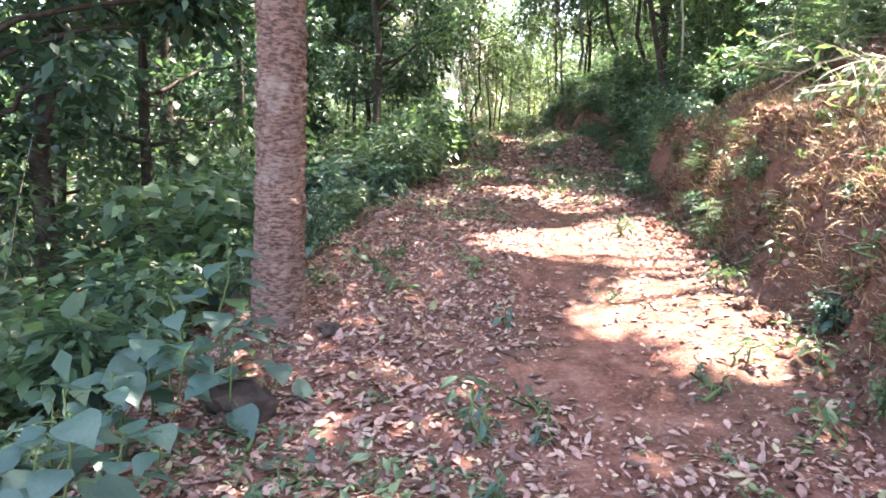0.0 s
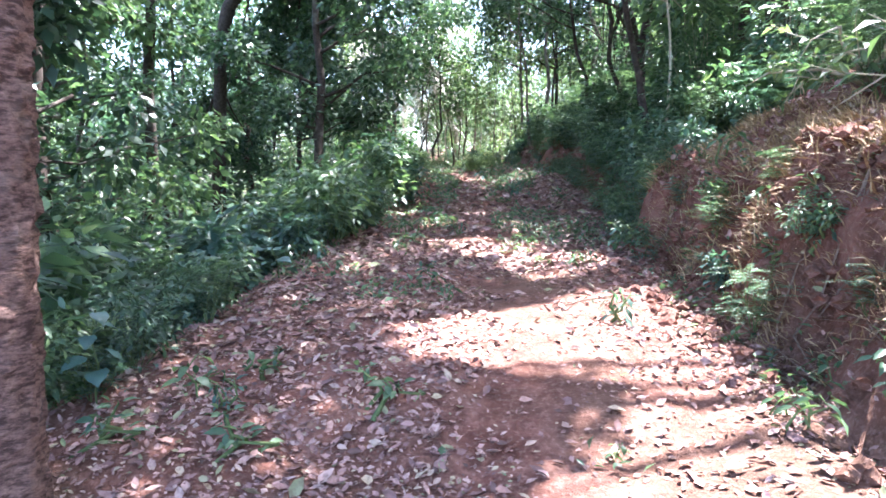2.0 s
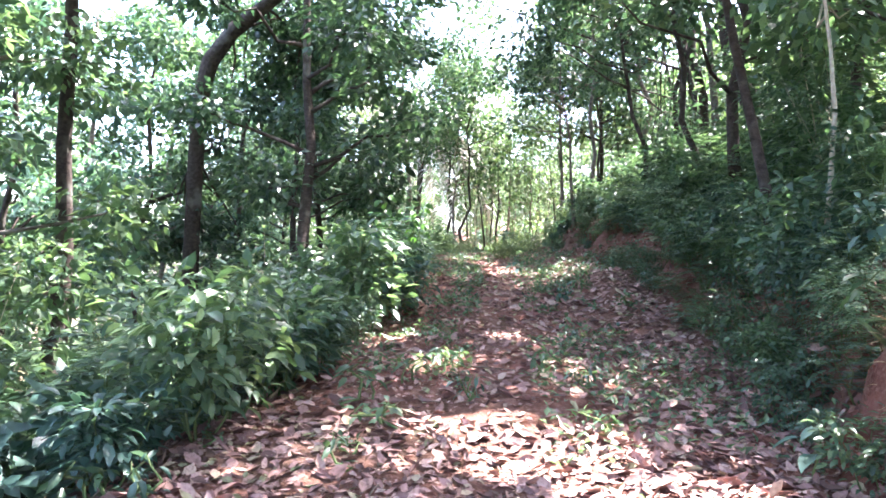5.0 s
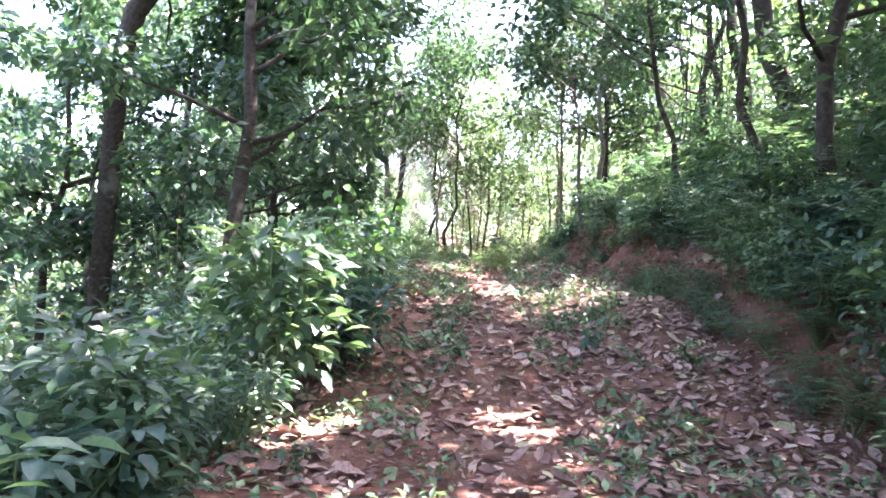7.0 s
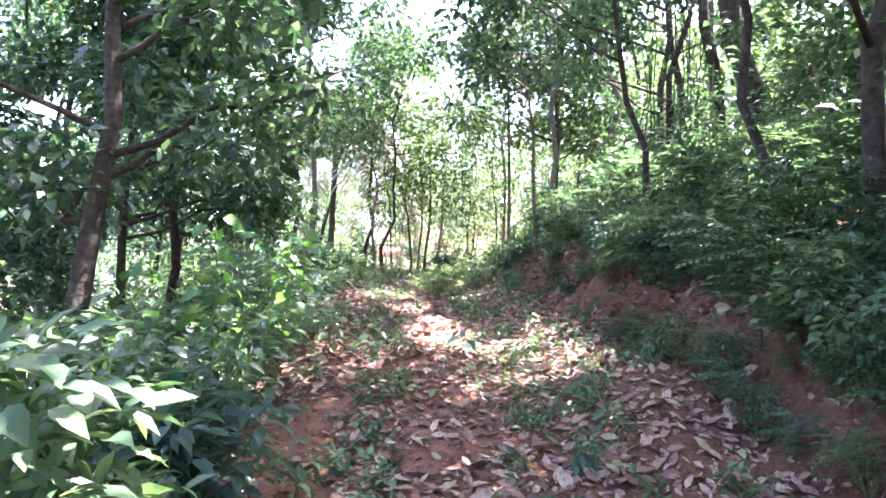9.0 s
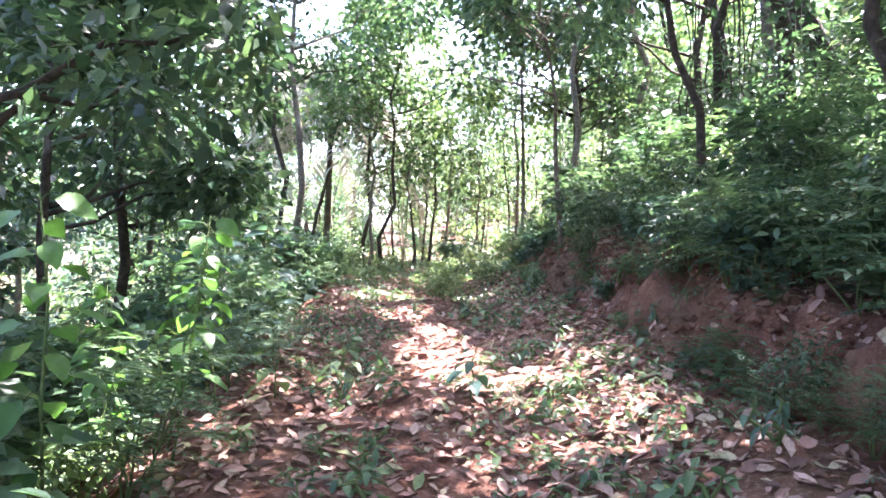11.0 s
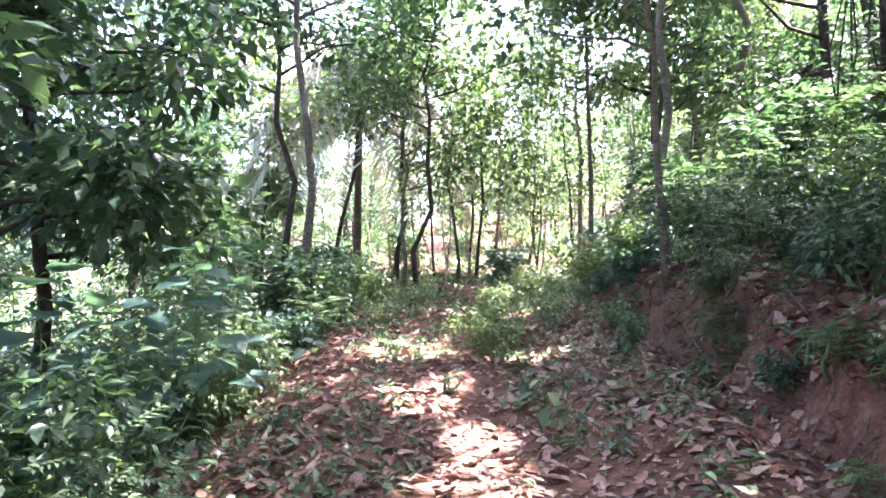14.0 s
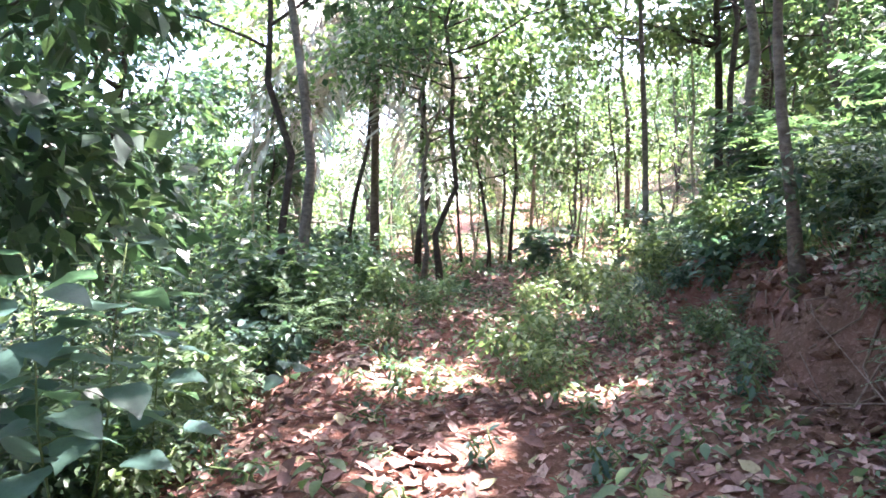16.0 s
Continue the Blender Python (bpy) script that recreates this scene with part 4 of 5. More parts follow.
def bake(name, kinds, places, seed, label, category, sizes=(0.8, 1.2)):
    """Growth that nobody could count, joined into one object a kind."""
    rnd = np.random.default_rng(seed)
    shares = [[] for _ in kinds]
    for x, y in places:
        shares[int(rnd.integers(len(kinds)))].append((x, y))
    for o, spots_here in zip(kinds, shares):
        if not spots_here:
            continue
        me = next(c.data for c in o.children if c.name.startswith("foliage"))
        co = np.empty(len(me.vertices) * 3, np.float32)
        me.vertices.foreach_get("co", co)
        co = co.reshape(-1, 3)
        loops = np.empty(len(me.loops), np.int32)
        me.loops.foreach_get("vertex_index", loops)
        sizes_in = np.empty(len(me.polygons), np.int32)
        me.polygons.foreach_get("loop_total", sizes_in)
        verts, all_loops = [], []
        for k, (x, y) in enumerate(spots_here):
            m = np.array(Matrix.LocRotScale((x, y, float(height(x, y)) - 0.02), Euler((0, 0, rnd.random() * 6.283)), Vector((1, 1, 1)) * rnd.uniform(*sizes)))
            verts.append(co @ m[:3, :3].T + m[:3, 3])
            all_loops.append(loops + k * len(co))
        tagged(new(name, raw_mesh(name, np.concatenate(verts), np.concatenate(all_loops), np.tile(sizes_in, len(spots_here)), me.materials[0])), label, category, "", "stuff")


def undergrowth():
    rnd = np.random.default_rng(3)
    broad = [shrub("shrub", 11 + k, (1.1, 1.5, 0.9, 1.3)[k], (0.55, 0.6, 0.5, 0.45)[k], (5, 6, 5, 4)[k], (620, 800, 520, 560)[k], (0.13, 0.12, 0.15, 0.17)[k], 0.5, STEM_GREEN,
                   (LEAF_MID, LEAF_DARK, LEAF_BLUE, LEAF_MID)[k], ("bushy green shrub in the undergrowth", "dark glossy-leaved shrub in the undergrowth", "blue-green shrub in the undergrowth", "long-leaved green shrub in the undergrowth")[k]) for k in range(4)]
    light = [shrub("shrub", 21, 1.0, 0.5, 5, 560, 0.12, 0.5, STEM_GREEN, LEAF_LIME, "light green shrub catching the sun")]
    fern = [feathery("shrub", 31 + k, (1.0, 1.3, 0.8)[k], (54, 60, 40)[k], 9, (LEAF_FERN, LEAF_FERN, LEAF_BLUE)[k], "feathery-leaved green shrub on the slope", (0.6, 0.7, 0.55)[k]) for k in range(3)]
    tall = [shrub("sapling", 41 + k, (2.6, 3.2, 2.2)[k], (0.6, 0.7, 0.55)[k], 4, (720, 860, 620)[k], 0.16, 0.42, STEM_PALE, (LEAF_DARK, LEAF_MID, LEAF_BLUE)[k], "slender leafy sapling in the undergrowth", LEAF_FOLD, category="sapling") for k in range(3)]
    far_broad = [shrub("shrub", 71 + k, (1.1, 1.5, 0.9)[k], 0.55, 5, (560, 680, 480)[k], 0.15, 0.55, STEM_GREEN, (LEAF_MID, LEAF_DARK, LEAF_BLUE)[k], "green shrub further off in the undergrowth", LEAF_FLAT) for k in range(3)]
    far_tall = [shrub("sapling", 75 + k, (2.6, 3.2)[k], 0.65, 4, 700, 0.17, 0.5, STEM_PALE, (LEAF_DARK, LEAF_MID)[k], "leafy sapling further off in the undergrowth", LEAF_FLAT) for k in range(2)]
    far_light = [shrub("shrub", 78, 1.0, 0.5, 5, 500, 0.13, 0.52, STEM_GREEN, LEAF_LIME, "light green shrub further off", LEAF_FLAT)]
    big = [big_leaf_plant(51 + k, (0.55, 0.75, 0.4)[k], (8, 10, 6)[k], (0.19, 0.2, 0.17)[k], "plant with large soft blue-green leaves", LEAF_BLUE) for k in range(3)]
    tree_foot = lambda x, y: (x + 1.02) ** 2 + (y - 4.2) ** 2 > 0.5 ** 2 and not (x > -1.6 and y < 4.2) and (x + 1.2) ** 2 + (y - 20.0) ** 2 > 0.75 ** 2 and not (x > -1.3 and 19 < y < 22.5)

    def left(gap, to=99):
        return lambda x, y: left_edge(y) - to < x < left_edge(y) - gap and tree_foot(x, y)

    # below the trail
    grow = lambda places: [(x, y, 0.62 + 0.38 * float(smooth((y - 6) / 3))) for x, y in places]
    lime_room = lambda x, y: not (x > -1.7 and 14.8 < y < 17.6)
    scatter(broad, [p for p in grow(spots(rnd, 95, left(0.05, 1.6), 0.38, -2.8, 0.2, 0, 28)) if lime_room(p[0], p[1])], 1, (0.48, 0.86))
    bake("undergrowth", far_broad, spots(rnd, 75, left(0.8, 3.5), 0.55, -4.6, 0, -1, 29), 12, "dense green shrubs on the slope below the trail", "undergrowth", (0.8, 1.25))
    scatter(tall, spots(rnd, 30, left(1.9, 4.8), 0.9, -6, -1.3, 0, 29), 2, (0.6, 1.05))
    scatter(fern, grow(spots(rnd, 40, left(0.05, 2.2), 0.6, -4, 0, 5, 29)), 3, (0.5, 0.85))
    bake("undergrowth", far_broad + far_tall + far_tall, spots(rnd, 55, lambda x, y: True, 0.9, -15, -5.2, -3, 38), 20, "dense green undergrowth on the slope below the trail", "undergrowth", (0.9, 1.5))
    # above the trail
    scatter(fern + broad[:3], spots(rnd, 74, lambda x, y: right_foot(y) + 0.3 < x < right_foot(y) + 1.4 and (9.3 < y < 17.5), 0.38, 1.8, 4.2, 9, 18), 4, (0.45, 0.85))
    scatter(fern + broad[:2], spots(rnd, 36, lambda x, y: right_foot(y) - 0.02 < x < right_foot(y) + 0.3, 0.24, 1.8, 3, 9, 17), 24, (0.25, 0.45))
    scatter(fern + broad[:3], spots(rnd, 60, lambda x, y: right_foot(y) + 0.36 < x < right_foot(y) + 1.4 and y > 17, 0.36, 2.2, 4.5, 17, 30), 14, (0.4, 0.8))
    bake("undergrowth", fern + far_broad, spots(rnd, 80, lambda x, y: right_foot(y) + 1.0 < x and y > 8.5, 0.6, 2.8, 6.5, 8, 31), 5, "dense green shrubs on the slope above the trail", "undergrowth", (0.75, 1.2))
    scatter(fern + broad[:3], spots(rnd, 46, lambda x, y: right_foot(y) - 0.05 < x < right_foot(y) + 0.45 and (y > 16.5 or y < 9), 0.25, 1.7, 3, 2, 26), 19, (0.18, 0.36))
    scatter(tall, spots(rnd, 24, lambda x, y: x > right_foot(y) + 1.6 and y > 6, 0.9, 3.5, 7, 6, 32), 15, (0.7, 1.1))
    scatter(fern[:2] + broad[:1], spots(rnd, 20, lambda x, y: x > right_foot(y) + 1.2, 0.7, 3, 6, 3, 9), 16, (0.5, 0.9))
    bake("undergrowth", fern + far_tall + far_broad, spots(rnd, 45, lambda x, y: True, 0.9, 6.2, 14, -2, 38), 21, "dense green undergrowth on the slope above the trail", "undergrowth", (0.9, 1.5))
    # large soft leaves low beside the trail
    scatter(big, spots(rnd, 30, lambda x, y: left_edge(y) - 1.1 < x < left_edge(y) + 0.05, 0.2, -2.2, -0.85, 1.3, 3.9), 6, (0.6, 1.0))
    scatter(big, spots(rnd, 20, left(0.0, 1.2), 0.4, -2.2, 0, 4.8, 25), 7, (0.6, 1.0))
    huge = [big_leaf_plant(57 + k, (1.6, 1.35)[k], (15, 12)[k], (0.29, 0.26)[k], "tall plant with very large flat teal leaves", LEAF_BLUE, droop=(-0.4, 0.0)) for k in range(2)]
    scatter(huge, [(-1.3, 19.9), (-1.65, 20.5), (-1.15, 20.6), (-1.75, 19.4), (-2.0, 21.0), (-0.95, 20.1, 0.8), (-1.6, 21.3), (-1.9, 20.0), (-1.25, 21.4, 0.8), (-1.3, 13.9, 0.6), (-1.5, 14.6, 0.7), (-1.45, 9.4, 0.6)], 17, (0.9, 1.1), 0.06)
    forget(huge)
    # light leaves on the slope stand in for sun that hardly reaches it
    scatter(light, spots(rnd, 16, lambda x, y: right_foot(y) + 0.45 < x < right_foot(y) + 2.4, 0.5, 2.3, 5, 20, 29), 25, (0.6, 1.05))
    scatter(light, spots(rnd, 12, left(0.5, 2.5), 0.8, -4, 0, 12, 27), 8, (0.5, 0.9))
    scatter(light, [(-1.35, 18.6), (0.92, 22.0, 0.5), (0.86, 22.6, 0.72), (1.0, 23.2, 0.6), (1.5, 24.6, 0.7), (0.0, 24.6, 0.6), (2.2, 25.3, 0.8), (0.95, 24.9, 0.55), (-0.3, 23.6, 0.5), (1.45, 26.2, 0.6), (-0.6, 25.4, 0.8), (1.6, 23.4, 0.5)], 18, (0.8, 0.95))
    # the far end of the trail, in the sun
    bake("undergrowth", far_light + far_light + far_broad + fern, spots(rnd, 70, lambda x, y: y > 29 or x < -1.4 or x > 2.6, 0.7, -7, 9, 26.5, 46), 9, "sunlit light green undergrowth at the trail's end", "undergrowth", (0.7, 1.3))
    lime = [big_leaf_plant(59, 1.35, 20, 0.155, "tall plant with bright yellow-green leaves", LEAF_BRIGHT, LEAF_LONG, 0.75)]
    scatter(lime, [(-0.55, 16.1), (-0.75, 16.6), (-0.95, 16.1), (-0.9, 15.6, 1.3), (-1.2, 16.5), (-0.6, 17.0, 0.8), (-1.35, 15.9, 1.1)], 22, (0.85, 1.1), 0.06)
    forget(broad + light + fern + tall + big + lime + far_broad + far_tall + far_light)


undergrowth()


def seedlings():
    rnd = np.random.default_rng(8)
    small = []
    for k in range(4):
        small.append(shrub("seedling", 61 + k, (0.14, 0.2, 0.1, 0.24)[k], (0.1, 0.1, 0.1, 0.08)[k], (3, 3, 4, 2)[k], (24, 30, 28, 18)[k], (0.06, 0.06, 0.045, 0.085)[k], (0.5, 0.45, 0.6, 0.4)[k], STEM_GREEN,
                           (LEAF_MID, LEAF_BLUE, LEAF_DARK, LEAF_MID)[k], "small green seedling among dry leaves", category="seedling", group="seedlings on the trail"))
    near = lambda x, y: left_edge(y) - 0.3 < x < right_foot(y) + 0.15 and (abs(x - 0.75) > 0.3 + 0.2 * math.sin(y * 1.7))
    scatter(small, spots(rnd, 60, lambda x, y: right_foot(y) < x < right_foot(y) + 0.6 and (2.5 < y < 9 or y > 17), 0.14, 1.8, 3, 2.5, 25), 13, (0.6, 1.3))
    scatter(small, spots(rnd, 30, lambda x, y: 0.28 < abs(x - 0.75) < 1.1, 0.16, -0.4, 1.9, 13.5, 19), 23, (0.8, 1.35))
    scatter(small, spots(rnd, 164, near, 0.16, -1.5, 2.5, 0.8, 27), 11, (0.6, 1.3))
    forget(small)
    # broad drooping leaves before the tree
    wide_leaf = [big_leaf_plant(87, 0.42, 5, 0.27, "plant with broad drooping teal leaves before the tree", LEAF_BLUE)]
    scatter(wide_leaf, [(-0.74, 3.1, 0.8), (-0.86, 2.85, 0.85), (-1.02, 3.3, 0.8), (-1.25, 2.7, 0.85), (-0.95, 2.4, 0.6)], 94, (0.95, 1.05), 0.03)
    forget(wide_leaf)
    # single plants on the trail that stand out
    plants = [big_leaf_plant(81 + k, (0.34, 0.22, 0.3)[k], (9, 6, 7)[k], (0.14, 0.12, 0.15)[k], ("upright young plant with drooping oval leaves on the trail", "low plant with round green leaves among dry leaves", "young plant with pale green leaves on the trail")[k], (LEAF_BLUE, LEAF_MID, LEAF_LIME)[k], LEAF_LONG, 0.6) for k in range(3)]
    for k, spots_here in enumerate(([(1.0, 17.1), (0.4, 4.2, 0.45), (2.3, 4.0, 0.6), (2.0, 8.7, 0.9), (-0.5, 14.5, 0.8)], [(1.43, 12.9), (-0.16, 2.46, 0.6), (1.1, 4.7, 0.5), (-0.67, 5.1, 0.8), (2.1, 3.6), (1.6, 21.0), (2.15, 17.4)], [(1.2, 20.6), (-0.03, 20.65), (-0.27, 17.1), (0.05, 18.2), (0.1, 17.5)])):
        scatter([plants[k]], spots_here, 90 + k, (0.85, 1.15))
    forget(plants)


seedlings()


# ---- dry leaves, grass and twigs on the ground ----
def surface(x, y):
    e = 0.03
    z = height(x, y)
    nx, ny = -(height(x + e, y) - height(x - e, y)) / (2 * e), -(height(x, y + e) - height(x, y - e)) / (2 * e)
    return z, unit(np.stack([nx, ny, np.ones_like(z)], 1))


def litter():
    rnd = np.random.default_rng(17)

    def lay(name, n, outline, small, large, power, lift, seed, label, x0=-2.2, x1=4.6, y1=36):
        x, y = rnd.uniform(x0, x1, n), rnd.uniform(-0.5, y1, n)
        # thinner on the worn middle line, and over the sunny patch to brighten it
        thinned = np.exp(-((x - 0.75) / 0.35) ** 2) * 0.35 + 0.72 * smooth((1.0 - np.abs(x - 1.3) + 0.9 * rough_value(x * 2, y * 2, 61)) / 0.8) * smooth((8.2 - y) / 0.8) * smooth((y - 2.4) / 0.8)
        thinned = np.maximum(thinned, 0.85 * smooth(1.6 - np.abs(x + 0.1) / 0.22) * smooth((y - 12) / 0.6) * smooth((15.8 - y) / 0.5))
        steep = smooth((x - right_foot(y)) / 0.15) * smooth((right_foot(y) + 0.5 - x) / 0.1)
        keep = rnd.random(n) < np.clip(0.75 + 1.3 * rough_value(x * 0.8, y * 0.8, seed) + 0.2 * (y > 9), 0.15, 1) * (1 - thinned) * (1 - 0.8 * steep)
        x, y = x[keep], y[keep]
        z, nor = surface(x, y)
        m = len(x)
        up = nor + rnd.normal(size=(m, 3)) * 0.3
        a = rnd.random(m) * 6.283
        along = np.stack([np.cos(a), np.sin(a), rnd.normal(size=m) * 0.15], 1)
        along = along - up * np.sum(along * up, 1, keepdims=True) / np.sum(up * up, 1, keepdims=True)
        size = (small + (large - small) * rnd.random(m) ** power) * np.where(y < 8, 0.55, 0.84)
        at = np.stack([x, y, z], 1) + nor * lift
        tagged(new(name, leaves_mesh(name, outline, at - along * size[:, None] * 0.4, along, up, size, size * rnd.uniform(0.4, 0.75, m), LITTER)), label, "leaf litter", "", "stuff")

    lay("leaf_litter", 56000, LEAF_CURL, 0.06, 0.17, 1.7, 0.010, 31, "brown and pinkish dry leaves strewn over the trail")
    lay("leaf_litter", 26000, LEAF_CURL, 0.04, 0.13, 1.3, 0.008, 33, "small brown dry leaves on the trail", -1.4, 3.2, 9.5)
    lay("leaf_crumbs", 34000, LEAF_FLAT, 0.025, 0.08, 1.2, 0.007, 34, "small broken pieces of dry leaf near the tree", -1.3, 3.0, 9.0)
    lay("leaf_crumbs", 80000, LEAF_FLAT, 0.03, 0.085, 1.3, 0.006, 32, "small broken pieces of dry leaf on red soil")


litter()


def low_herbs():
    """A thin green sward between the ruts."""
    rnd = np.random.default_rng(19)
    n = 32000
    x, y = rnd.uniform(-1.4, 2.6, n), rnd.uniform(0.8, 28, n)
    keep = (rough_value(x * 1.3, y * 1.3, 41) + 0.12 * (y > 10) + 0.06 * smooth((x - 0.9) / 0.3) * (y > 12) > 0.12) & (np.abs(x - 0.72) > 0.22) | (y > 23.5) & (rnd.random(n) < 0.5)
    keep &= ~((np.abs(x - 1.25) < 0.7) & (y < 7.5) & (rnd.random(n) < 0.75))
    x, y = x[keep], y[keep]
    m = len(x)
    z = height(x, y)
    a = rnd.random(m) * 6.283
    along = np.stack([np.cos(a), np.sin(a), rnd.uniform(0.1, 1.1, m)], 1)
    size = rnd.uniform(0.03, 0.085, m)
    at = np.stack([x, y, z + rnd.random(m) * 0.05], 1)
    fx, fy = rnd.uniform(-6, 8, 9000), rnd.uniform(25.5, 42, 9000)
    ok = (np.abs(fx - 0.6) > 0.4) | (fy > 29)
    fx, fy = fx[ok], fy[ok]
    fm = len(fx)
    fa = rnd.random(fm) * 6.283
    at = np.concatenate([at, np.stack([fx, fy, height(fx, fy) + rnd.random(fm) * 0.12], 1)])
    along = np.concatenate([along, np.stack([np.cos(fa), np.sin(fa), rnd.uniform(0.2, 1.4, fm)], 1)])
    size = np.concatenate([size, rnd.uniform(0.08, 0.22, fm)])
    m += fm
    tagged(new("low_herbs", leaves_mesh("low_herbs", LEAF_FOLD, at, along, np.array([[0, 0, 1.0]]) + rnd.normal(size=(m, 3)) * 0.3, size, size * rnd.uniform(0.25, 0.6, m), LEAF_MID)),
           "small green herbs growing through the dry leaves", "herbs", "", "stuff")


low_herbs()


def grass_tufts():
    rnd = np.random.default_rng(23)
    at, along = [], []
    for k in range(760):
        y = rnd.uniform(2.2, 9.0)
        x = float(right_foot(y)) + rnd.uniform(0.08, 1.2)
        for _ in range(22):
            px, py = x + rnd.normal() * 0.04, y + rnd.normal() * 0.05
            at.append((px, py, float(height(px, py)) - 0.01))
            along.append((rnd.normal() * 0.5 - 0.55, rnd.normal() * 0.5, rnd.uniform(-0.2, 0.8)))
    n = len(at)
    size = rnd.uniform(0.06, 0.17, n)
    tagged(new("dry_grass", leaves_mesh("dry_grass", BLADE, at, along, np.array([[0, 0, 1.0]]) + rnd.normal(size=(n, 3)) * 0.3, size, np.full(n, 0.006) + 0.02 * size, STRAW)),
           "straw-coloured dry grass hanging over the cut bank", "dry grass", "", "stuff")


grass_tufts()


# ---- stones, twigs and dry bushes ----
def stone(x, y, r, label, seed):
    rnd = np.random.default_rng(seed)
    bm = bmesh.new()
    bmesh.ops.create_icosphere(bm, subdivisions=3, radius=r)
    for v in bm.verts:
        n = noise.noise(v.co * (2.2 / r) * 0.5 + Vector((seed, 0, 0))) * 0.5 + noise.noise(v.co * (6 / r) * 0.5) * 0.2
        v.co *= 1 + n
        v.co.z *= 0.7
    me = bpy.data.meshes.new("stone")
    bm.to_mesh(me)
    bm.free()
    me.materials.append(ROCK)
    ob = new("stone", me)
    ob.matrix_basis = Matrix.Translation((x, y, float(height(x, y)) + 0.25 * r)) @ Euler((0, 0, rnd.random() * 6)).to_matrix().to_4x4()
    tagged(ob, label, "stone")


stone(-0.83, 3.0, 0.17, "dark rounded lump of laterite below the tree", 1)
stone(-0.64, 3.95, 0.07, "small dark stone among dry leaves", 2)
stone(-0.45, 23.0, 0.10, "brown stone at the edge of the trail", 3)
stone(0.55, 2.2, 0.04, "small dark stone on the trail", 4)


def twigs():
    rnd = np.random.default_rng(29)
    for k in range(55):
        y = rnd.uniform(1.2, 25)
        x = rnd.uniform(float(left_edge(y)) - 0.2, float(right_foot(y)) + 0.2)
        a, lng = rnd.random() * 6.283, rnd.uniform(0.12, 0.5)
        pts = []
        for q in range(5):
            px, py = x + math.cos(a) * lng * (q / 4 - 0.5), y + math.sin(a) * lng * (q / 4 - 0.5) + rnd.normal() * 0.012
            pts.append(Vector((px - x, py - y, float(height(px, py) - height(x, y)) + 0.012)))
        s = Shape()
        s.tube(pts, [0.006, 0.0055, 0.005, 0.004, 0.002], 5, 0.1, k)
        ob = new("fallen_twig", s.mesh("fallen_twig", TWIG))
        ob.location = (x, y, float(height(x, y)))
        tagged(ob, "thin dry twig lying among dry leaves", "twig", "fallen twigs")


twigs()


def fallen_branch(x, y, a, lng, r):
    pts, rad = [], []
    for q in range(8):
        u = q / 7
        px, py = x + math.cos(a) * lng * u, y + math.sin(a) * lng * u + 0.05 * math.sin(u * 5)
        pts.append(Vector((px - x, py - y, float(height(px, py) - height(x, y)) + 0.03 + 0.1 * u)))
        rad.append(r * (1 - 0.7 * u))
    root = thing("fallen_branch", Matrix.Translation((x, y, float(height(x, y)))), "pale dead branch lying in the undergrowth", "branch")
    s = Shape()
    s.tube(pts, rad, 7, 0.1)
    part("bough", s.mesh("bough", STEM_PALE), root)
    s = Shape()
    s.tube([pts[3], pts[3] + Vector((0.15, 0.1, 0.2)), pts[3] + Vector((0.22, 0.2, 0.4))], [r * 0.4, r * 0.3, 0.003], 5)
    part("side_twig", s.mesh("side_twig", STEM_PALE), root)


fallen_branch(-1.0, 12.6, 2.2, 1.0, 0.03)
fallen_branch(-0.9, 19.6, 2.6, 0.9, 0.02)


def dry_bush(x, y, count, reach, label, seed, leafy):
    """Arching pale twigs that hang over the bank."""
    rnd = np.random.default_rng(seed)
    z = float(height(x, y)) - 0.05
    root = thing("dry_bush", Matrix.Translation((x, y, z)), label, "bush")
    at, along = [], []
    for k in range(count):
        a = math.pi + rnd.normal() * 0.9
        d = np.array([math.cos(a), math.sin(a), 0])
        lng = reach * rnd.uniform(0.5, 1.0)
        rise = rnd.uniform(0.2, 0.8) * reach
        pts = [d * lng * u + np.array([0, 0, rise * (1.7 * u - 1.5 * u * u)]) + rnd.normal(size=3) * 0.03 * (u > 0) for u in np.linspace(0, 1, 7)]
        s = Shape()
        s.tube(pts, [0.015, 0.013, 0.011, 0.009, 0.007, 0.005, 0.002], 5)
        for q in (2, 3, 4, 5):
            e = pts[q] + d * 0.15 + rnd.normal(size=3) * 0.17
            s.tube([pts[q], (pts[q] + e) / 2 + rnd.normal(size=3) * 0.02, e], [0.004, 0.003, 0.0015], 4)
            for _ in range(leafy):
                at.append(pts[q] + (e - pts[q]) * rnd.random())
                along.append(d + rnd.normal(size=3) * 0.6 + np.array([0, 0, -0.4]))
        part("twig", s.mesh("twig", STEM_PALE), root)
    n = len(at)
    size = rnd.uniform(0.05, 0.13, n)
    part("foliage", leaves_mesh("foliage", LEAF_FOLD, at, along, np.array([[0, 0, 1.0]]) + rnd.normal(size=(n, 3)) * 0.4, size, size * 0.4, LEAF_LIME), root)


dry_bush(3.35, 5.2, 14, 1.1, "tangle of pale dry twigs with a few leaves above the bank", 1, 6)
dry_bush(3.7, 4.2, 12, 1.2, "tangle of pale dry twigs overhanging the bank", 2, 4)
dry_bush(3.3, 7.0, 8, 0.9, "leafy twigs arching over the bank", 3, 9)


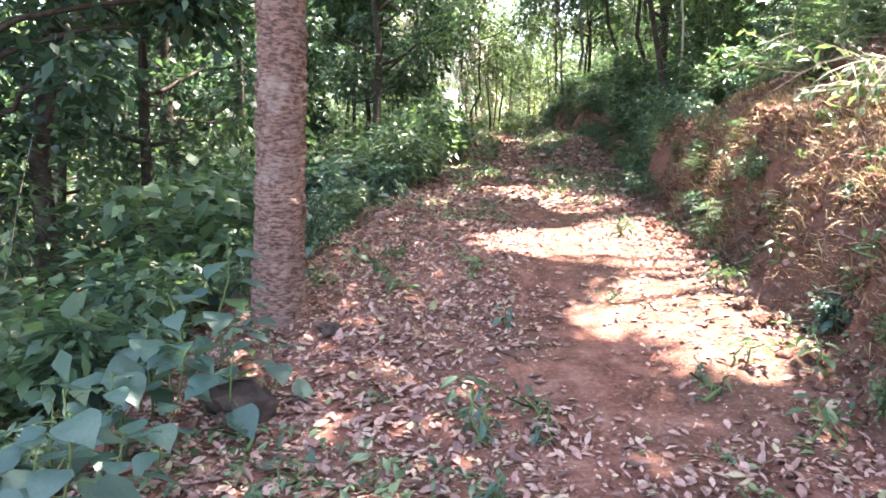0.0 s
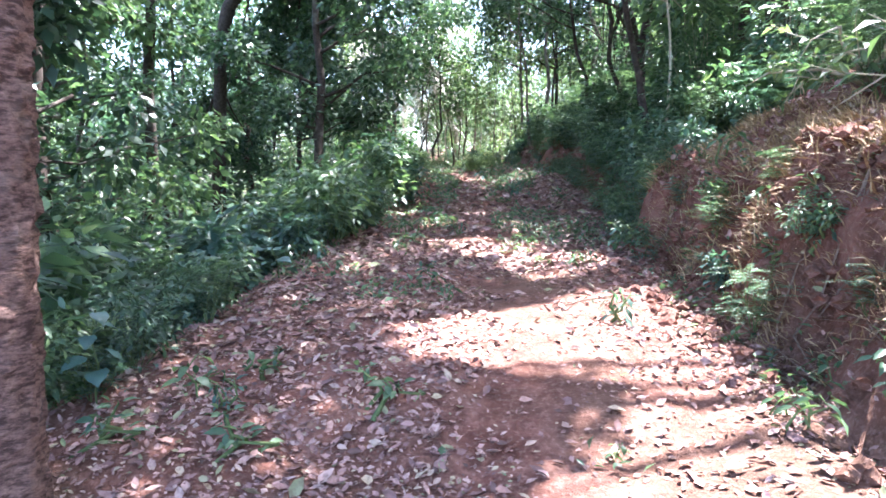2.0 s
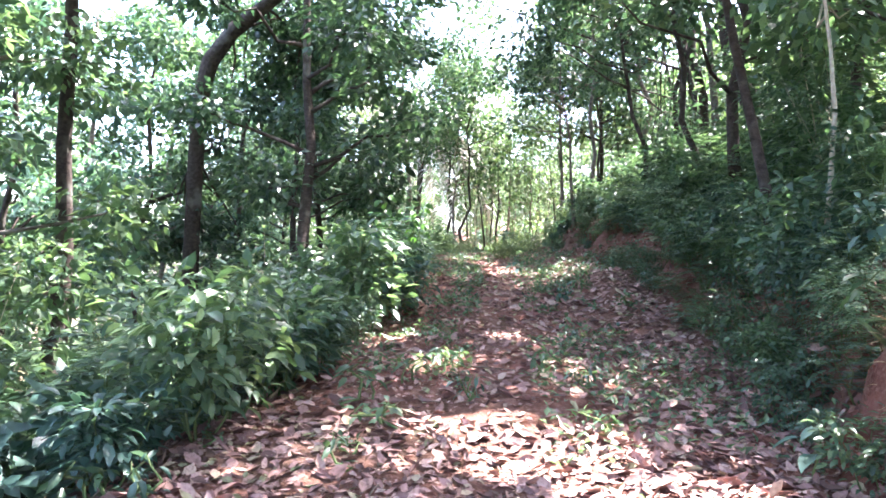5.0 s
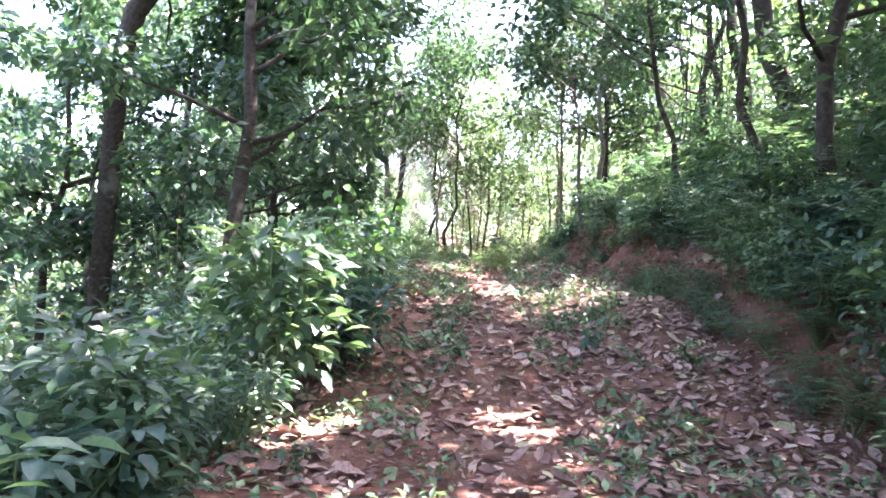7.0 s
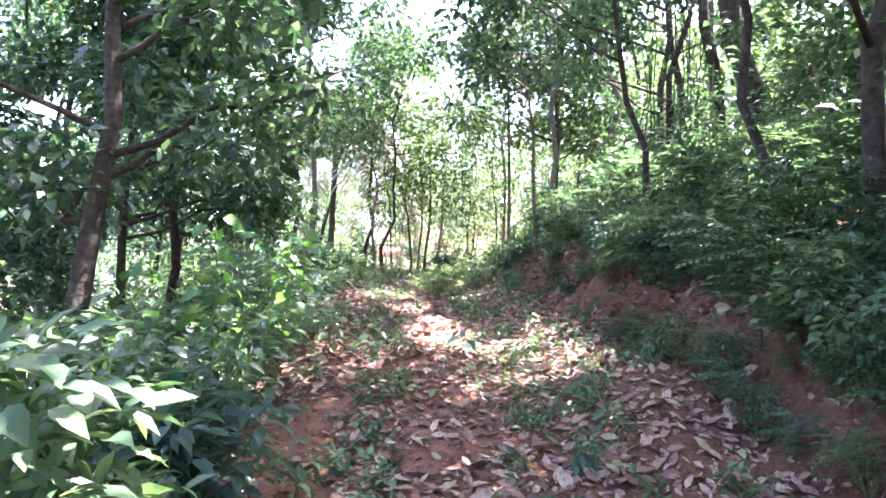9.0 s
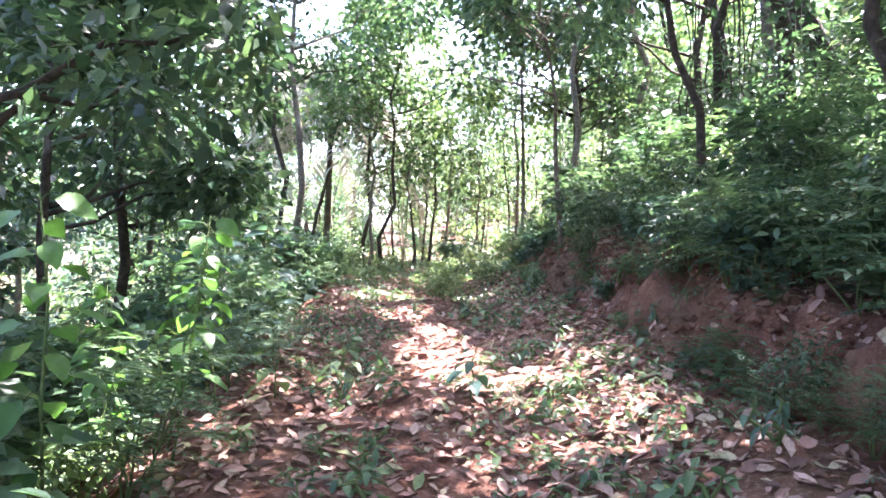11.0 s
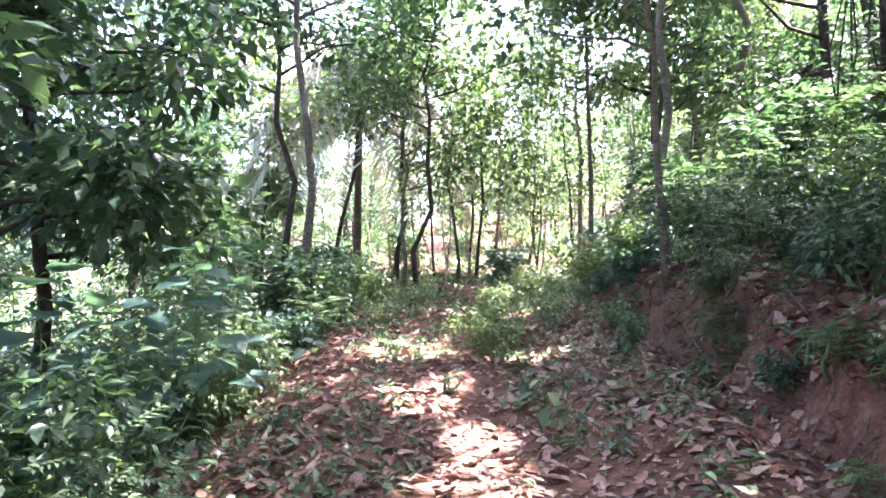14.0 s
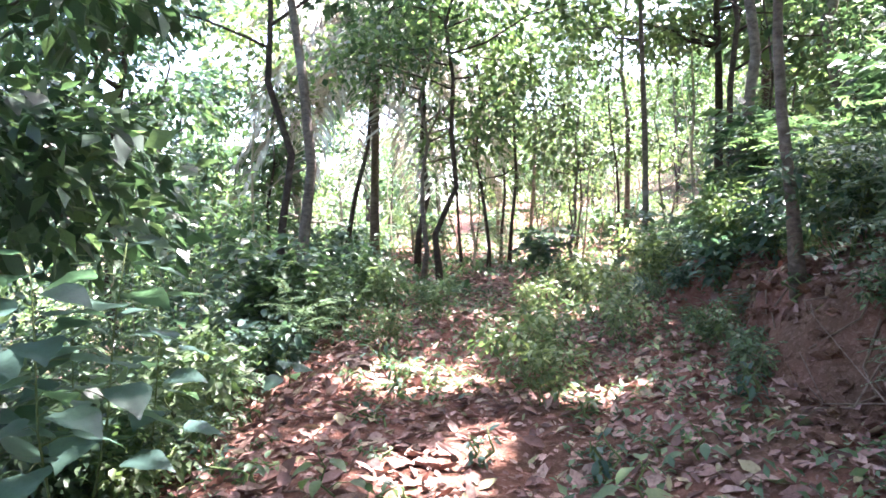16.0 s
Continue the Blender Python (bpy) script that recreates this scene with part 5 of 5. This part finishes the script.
def roots():
    """Thin roots and stems that hang down the cut face."""
    rnd = np.random.default_rng(37)
    for k in range(50):
        y = rnd.uniform(3.5, 9) if k < 18 else rnd.uniform(17.5, 23.5)
        x = float(right_foot(y)) + 0.45
        pts = []
        for q in range(6):
            u = q / 5
            px = x - (0.2 + 0.3 * (k % 3) / 2) * u + rnd.normal() * 0.04
            py = y + rnd.normal() * 0.05 * q
            pts.append(Vector((px - x, py - y, float(height(px, py) - height(x, y)) + 0.02 + 0.03 * rnd.random())))
        s = Shape()
        s.tube(pts, [0.008, 0.007, 0.006, 0.005, 0.004, 0.002], 5, 0.1, k)
        ob = new("root", s.mesh("root", TWIG))
        ob.location = (x, y, float(height(x, y)))
        tagged(ob, "thin brown root hanging down the red cut bank", "root", "roots on the bank")


roots()


def soil_clods():
    """Crumbs of laterite that stick out of the cut face and lie at its foot."""
    rnd = np.random.default_rng(39)
    corner = unit(np.array([(1, 0, 0), (-1, 0, 0), (0, 1, 0), (0, -1, 0), (0, 0, 1), (0, 0, -1), (1, 1, 1), (-1, 1, 1), (1, -1, 1), (-1, -1, 1), (1, 1, -1), (-1, 1, -1), (1, -1, -1), (-1, -1, -1)], float))
    faces = []
    for i in range(2):
        for j in range(2, 4):
            for k in range(4, 6):
                c = 6 + (i % 2) + 2 * (j - 2) + 4 * (k - 4)
                tri = [(i, j, c), (j, k, c), (k, i, c)]
                faces += tri if (i + j + k) % 2 == 0 else [t[::-1] for t in tri]
    s = Shape()
    for q in range(2600):
        y = rnd.uniform(2.2, 9.5) if q % 2 else rnd.uniform(16, 24.5)
        right = rnd.uniform(-0.3, 0.0) if rnd.random() < 0.25 else rnd.uniform(0.0, 0.55)
        x = float(right_foot(y)) + right
        r = 0.012 + 0.055 * rnd.random() ** 2.5
        v = corner * r * rnd.uniform(0.6, 1.2, (14, 1)) * np.array([1.0, 1.2, 0.75])
        s.add(v + np.array([x, y, float(height(x, y)) + 0.2 * r]), faces)
    tagged(new("soil_clods", s.mesh("soil_clods", SOIL, False)), "crumbly clods of red laterite on the cut bank", "soil", "", "stuff")


soil_clods()


def climbers():
    rnd = np.random.default_rng(43)
    for k in range(14):
        x, y = 4.6 + rnd.random() * 1.0, 23.0 + rnd.random() * 0.8
        z = float(height(x, y))
        top = rnd.uniform(5, 7)
        pts = [(0.06 * rnd.normal(), 0.06 * rnd.normal(), u * top) for u in np.linspace(0, 1, 9)]
        root = thing("climber", Matrix.Translation((x, y, z)), "dark hanging climber beside the thick tree", "climber", "hanging climbers")
        s = Shape()
        s.tube(pts, [0.012] * 9, 5, 0.1, k)
        part("stem", s.mesh("stem", BARK_DARK), root)
        n = 60
        at = np.array(pts)[rnd.integers(0, 9, n)] + rnd.normal(size=(n, 3)) * np.array([0.1, 0.1, 0.5])
        at[:, 2] = np.clip(at[:, 2], 0.2, top)
        size = rnd.uniform(0.06, 0.11, n)
        part("foliage", leaves_mesh("foliage", LEAF_FOLD, at, rnd.normal(size=(n, 3)) + np.array([0, 0, -0.6]), np.array([[0, 0, 1.0]]) + rnd.normal(size=(n, 3)) * 0.5, size, size * 0.55, LEAF_DARK), root)


climbers()
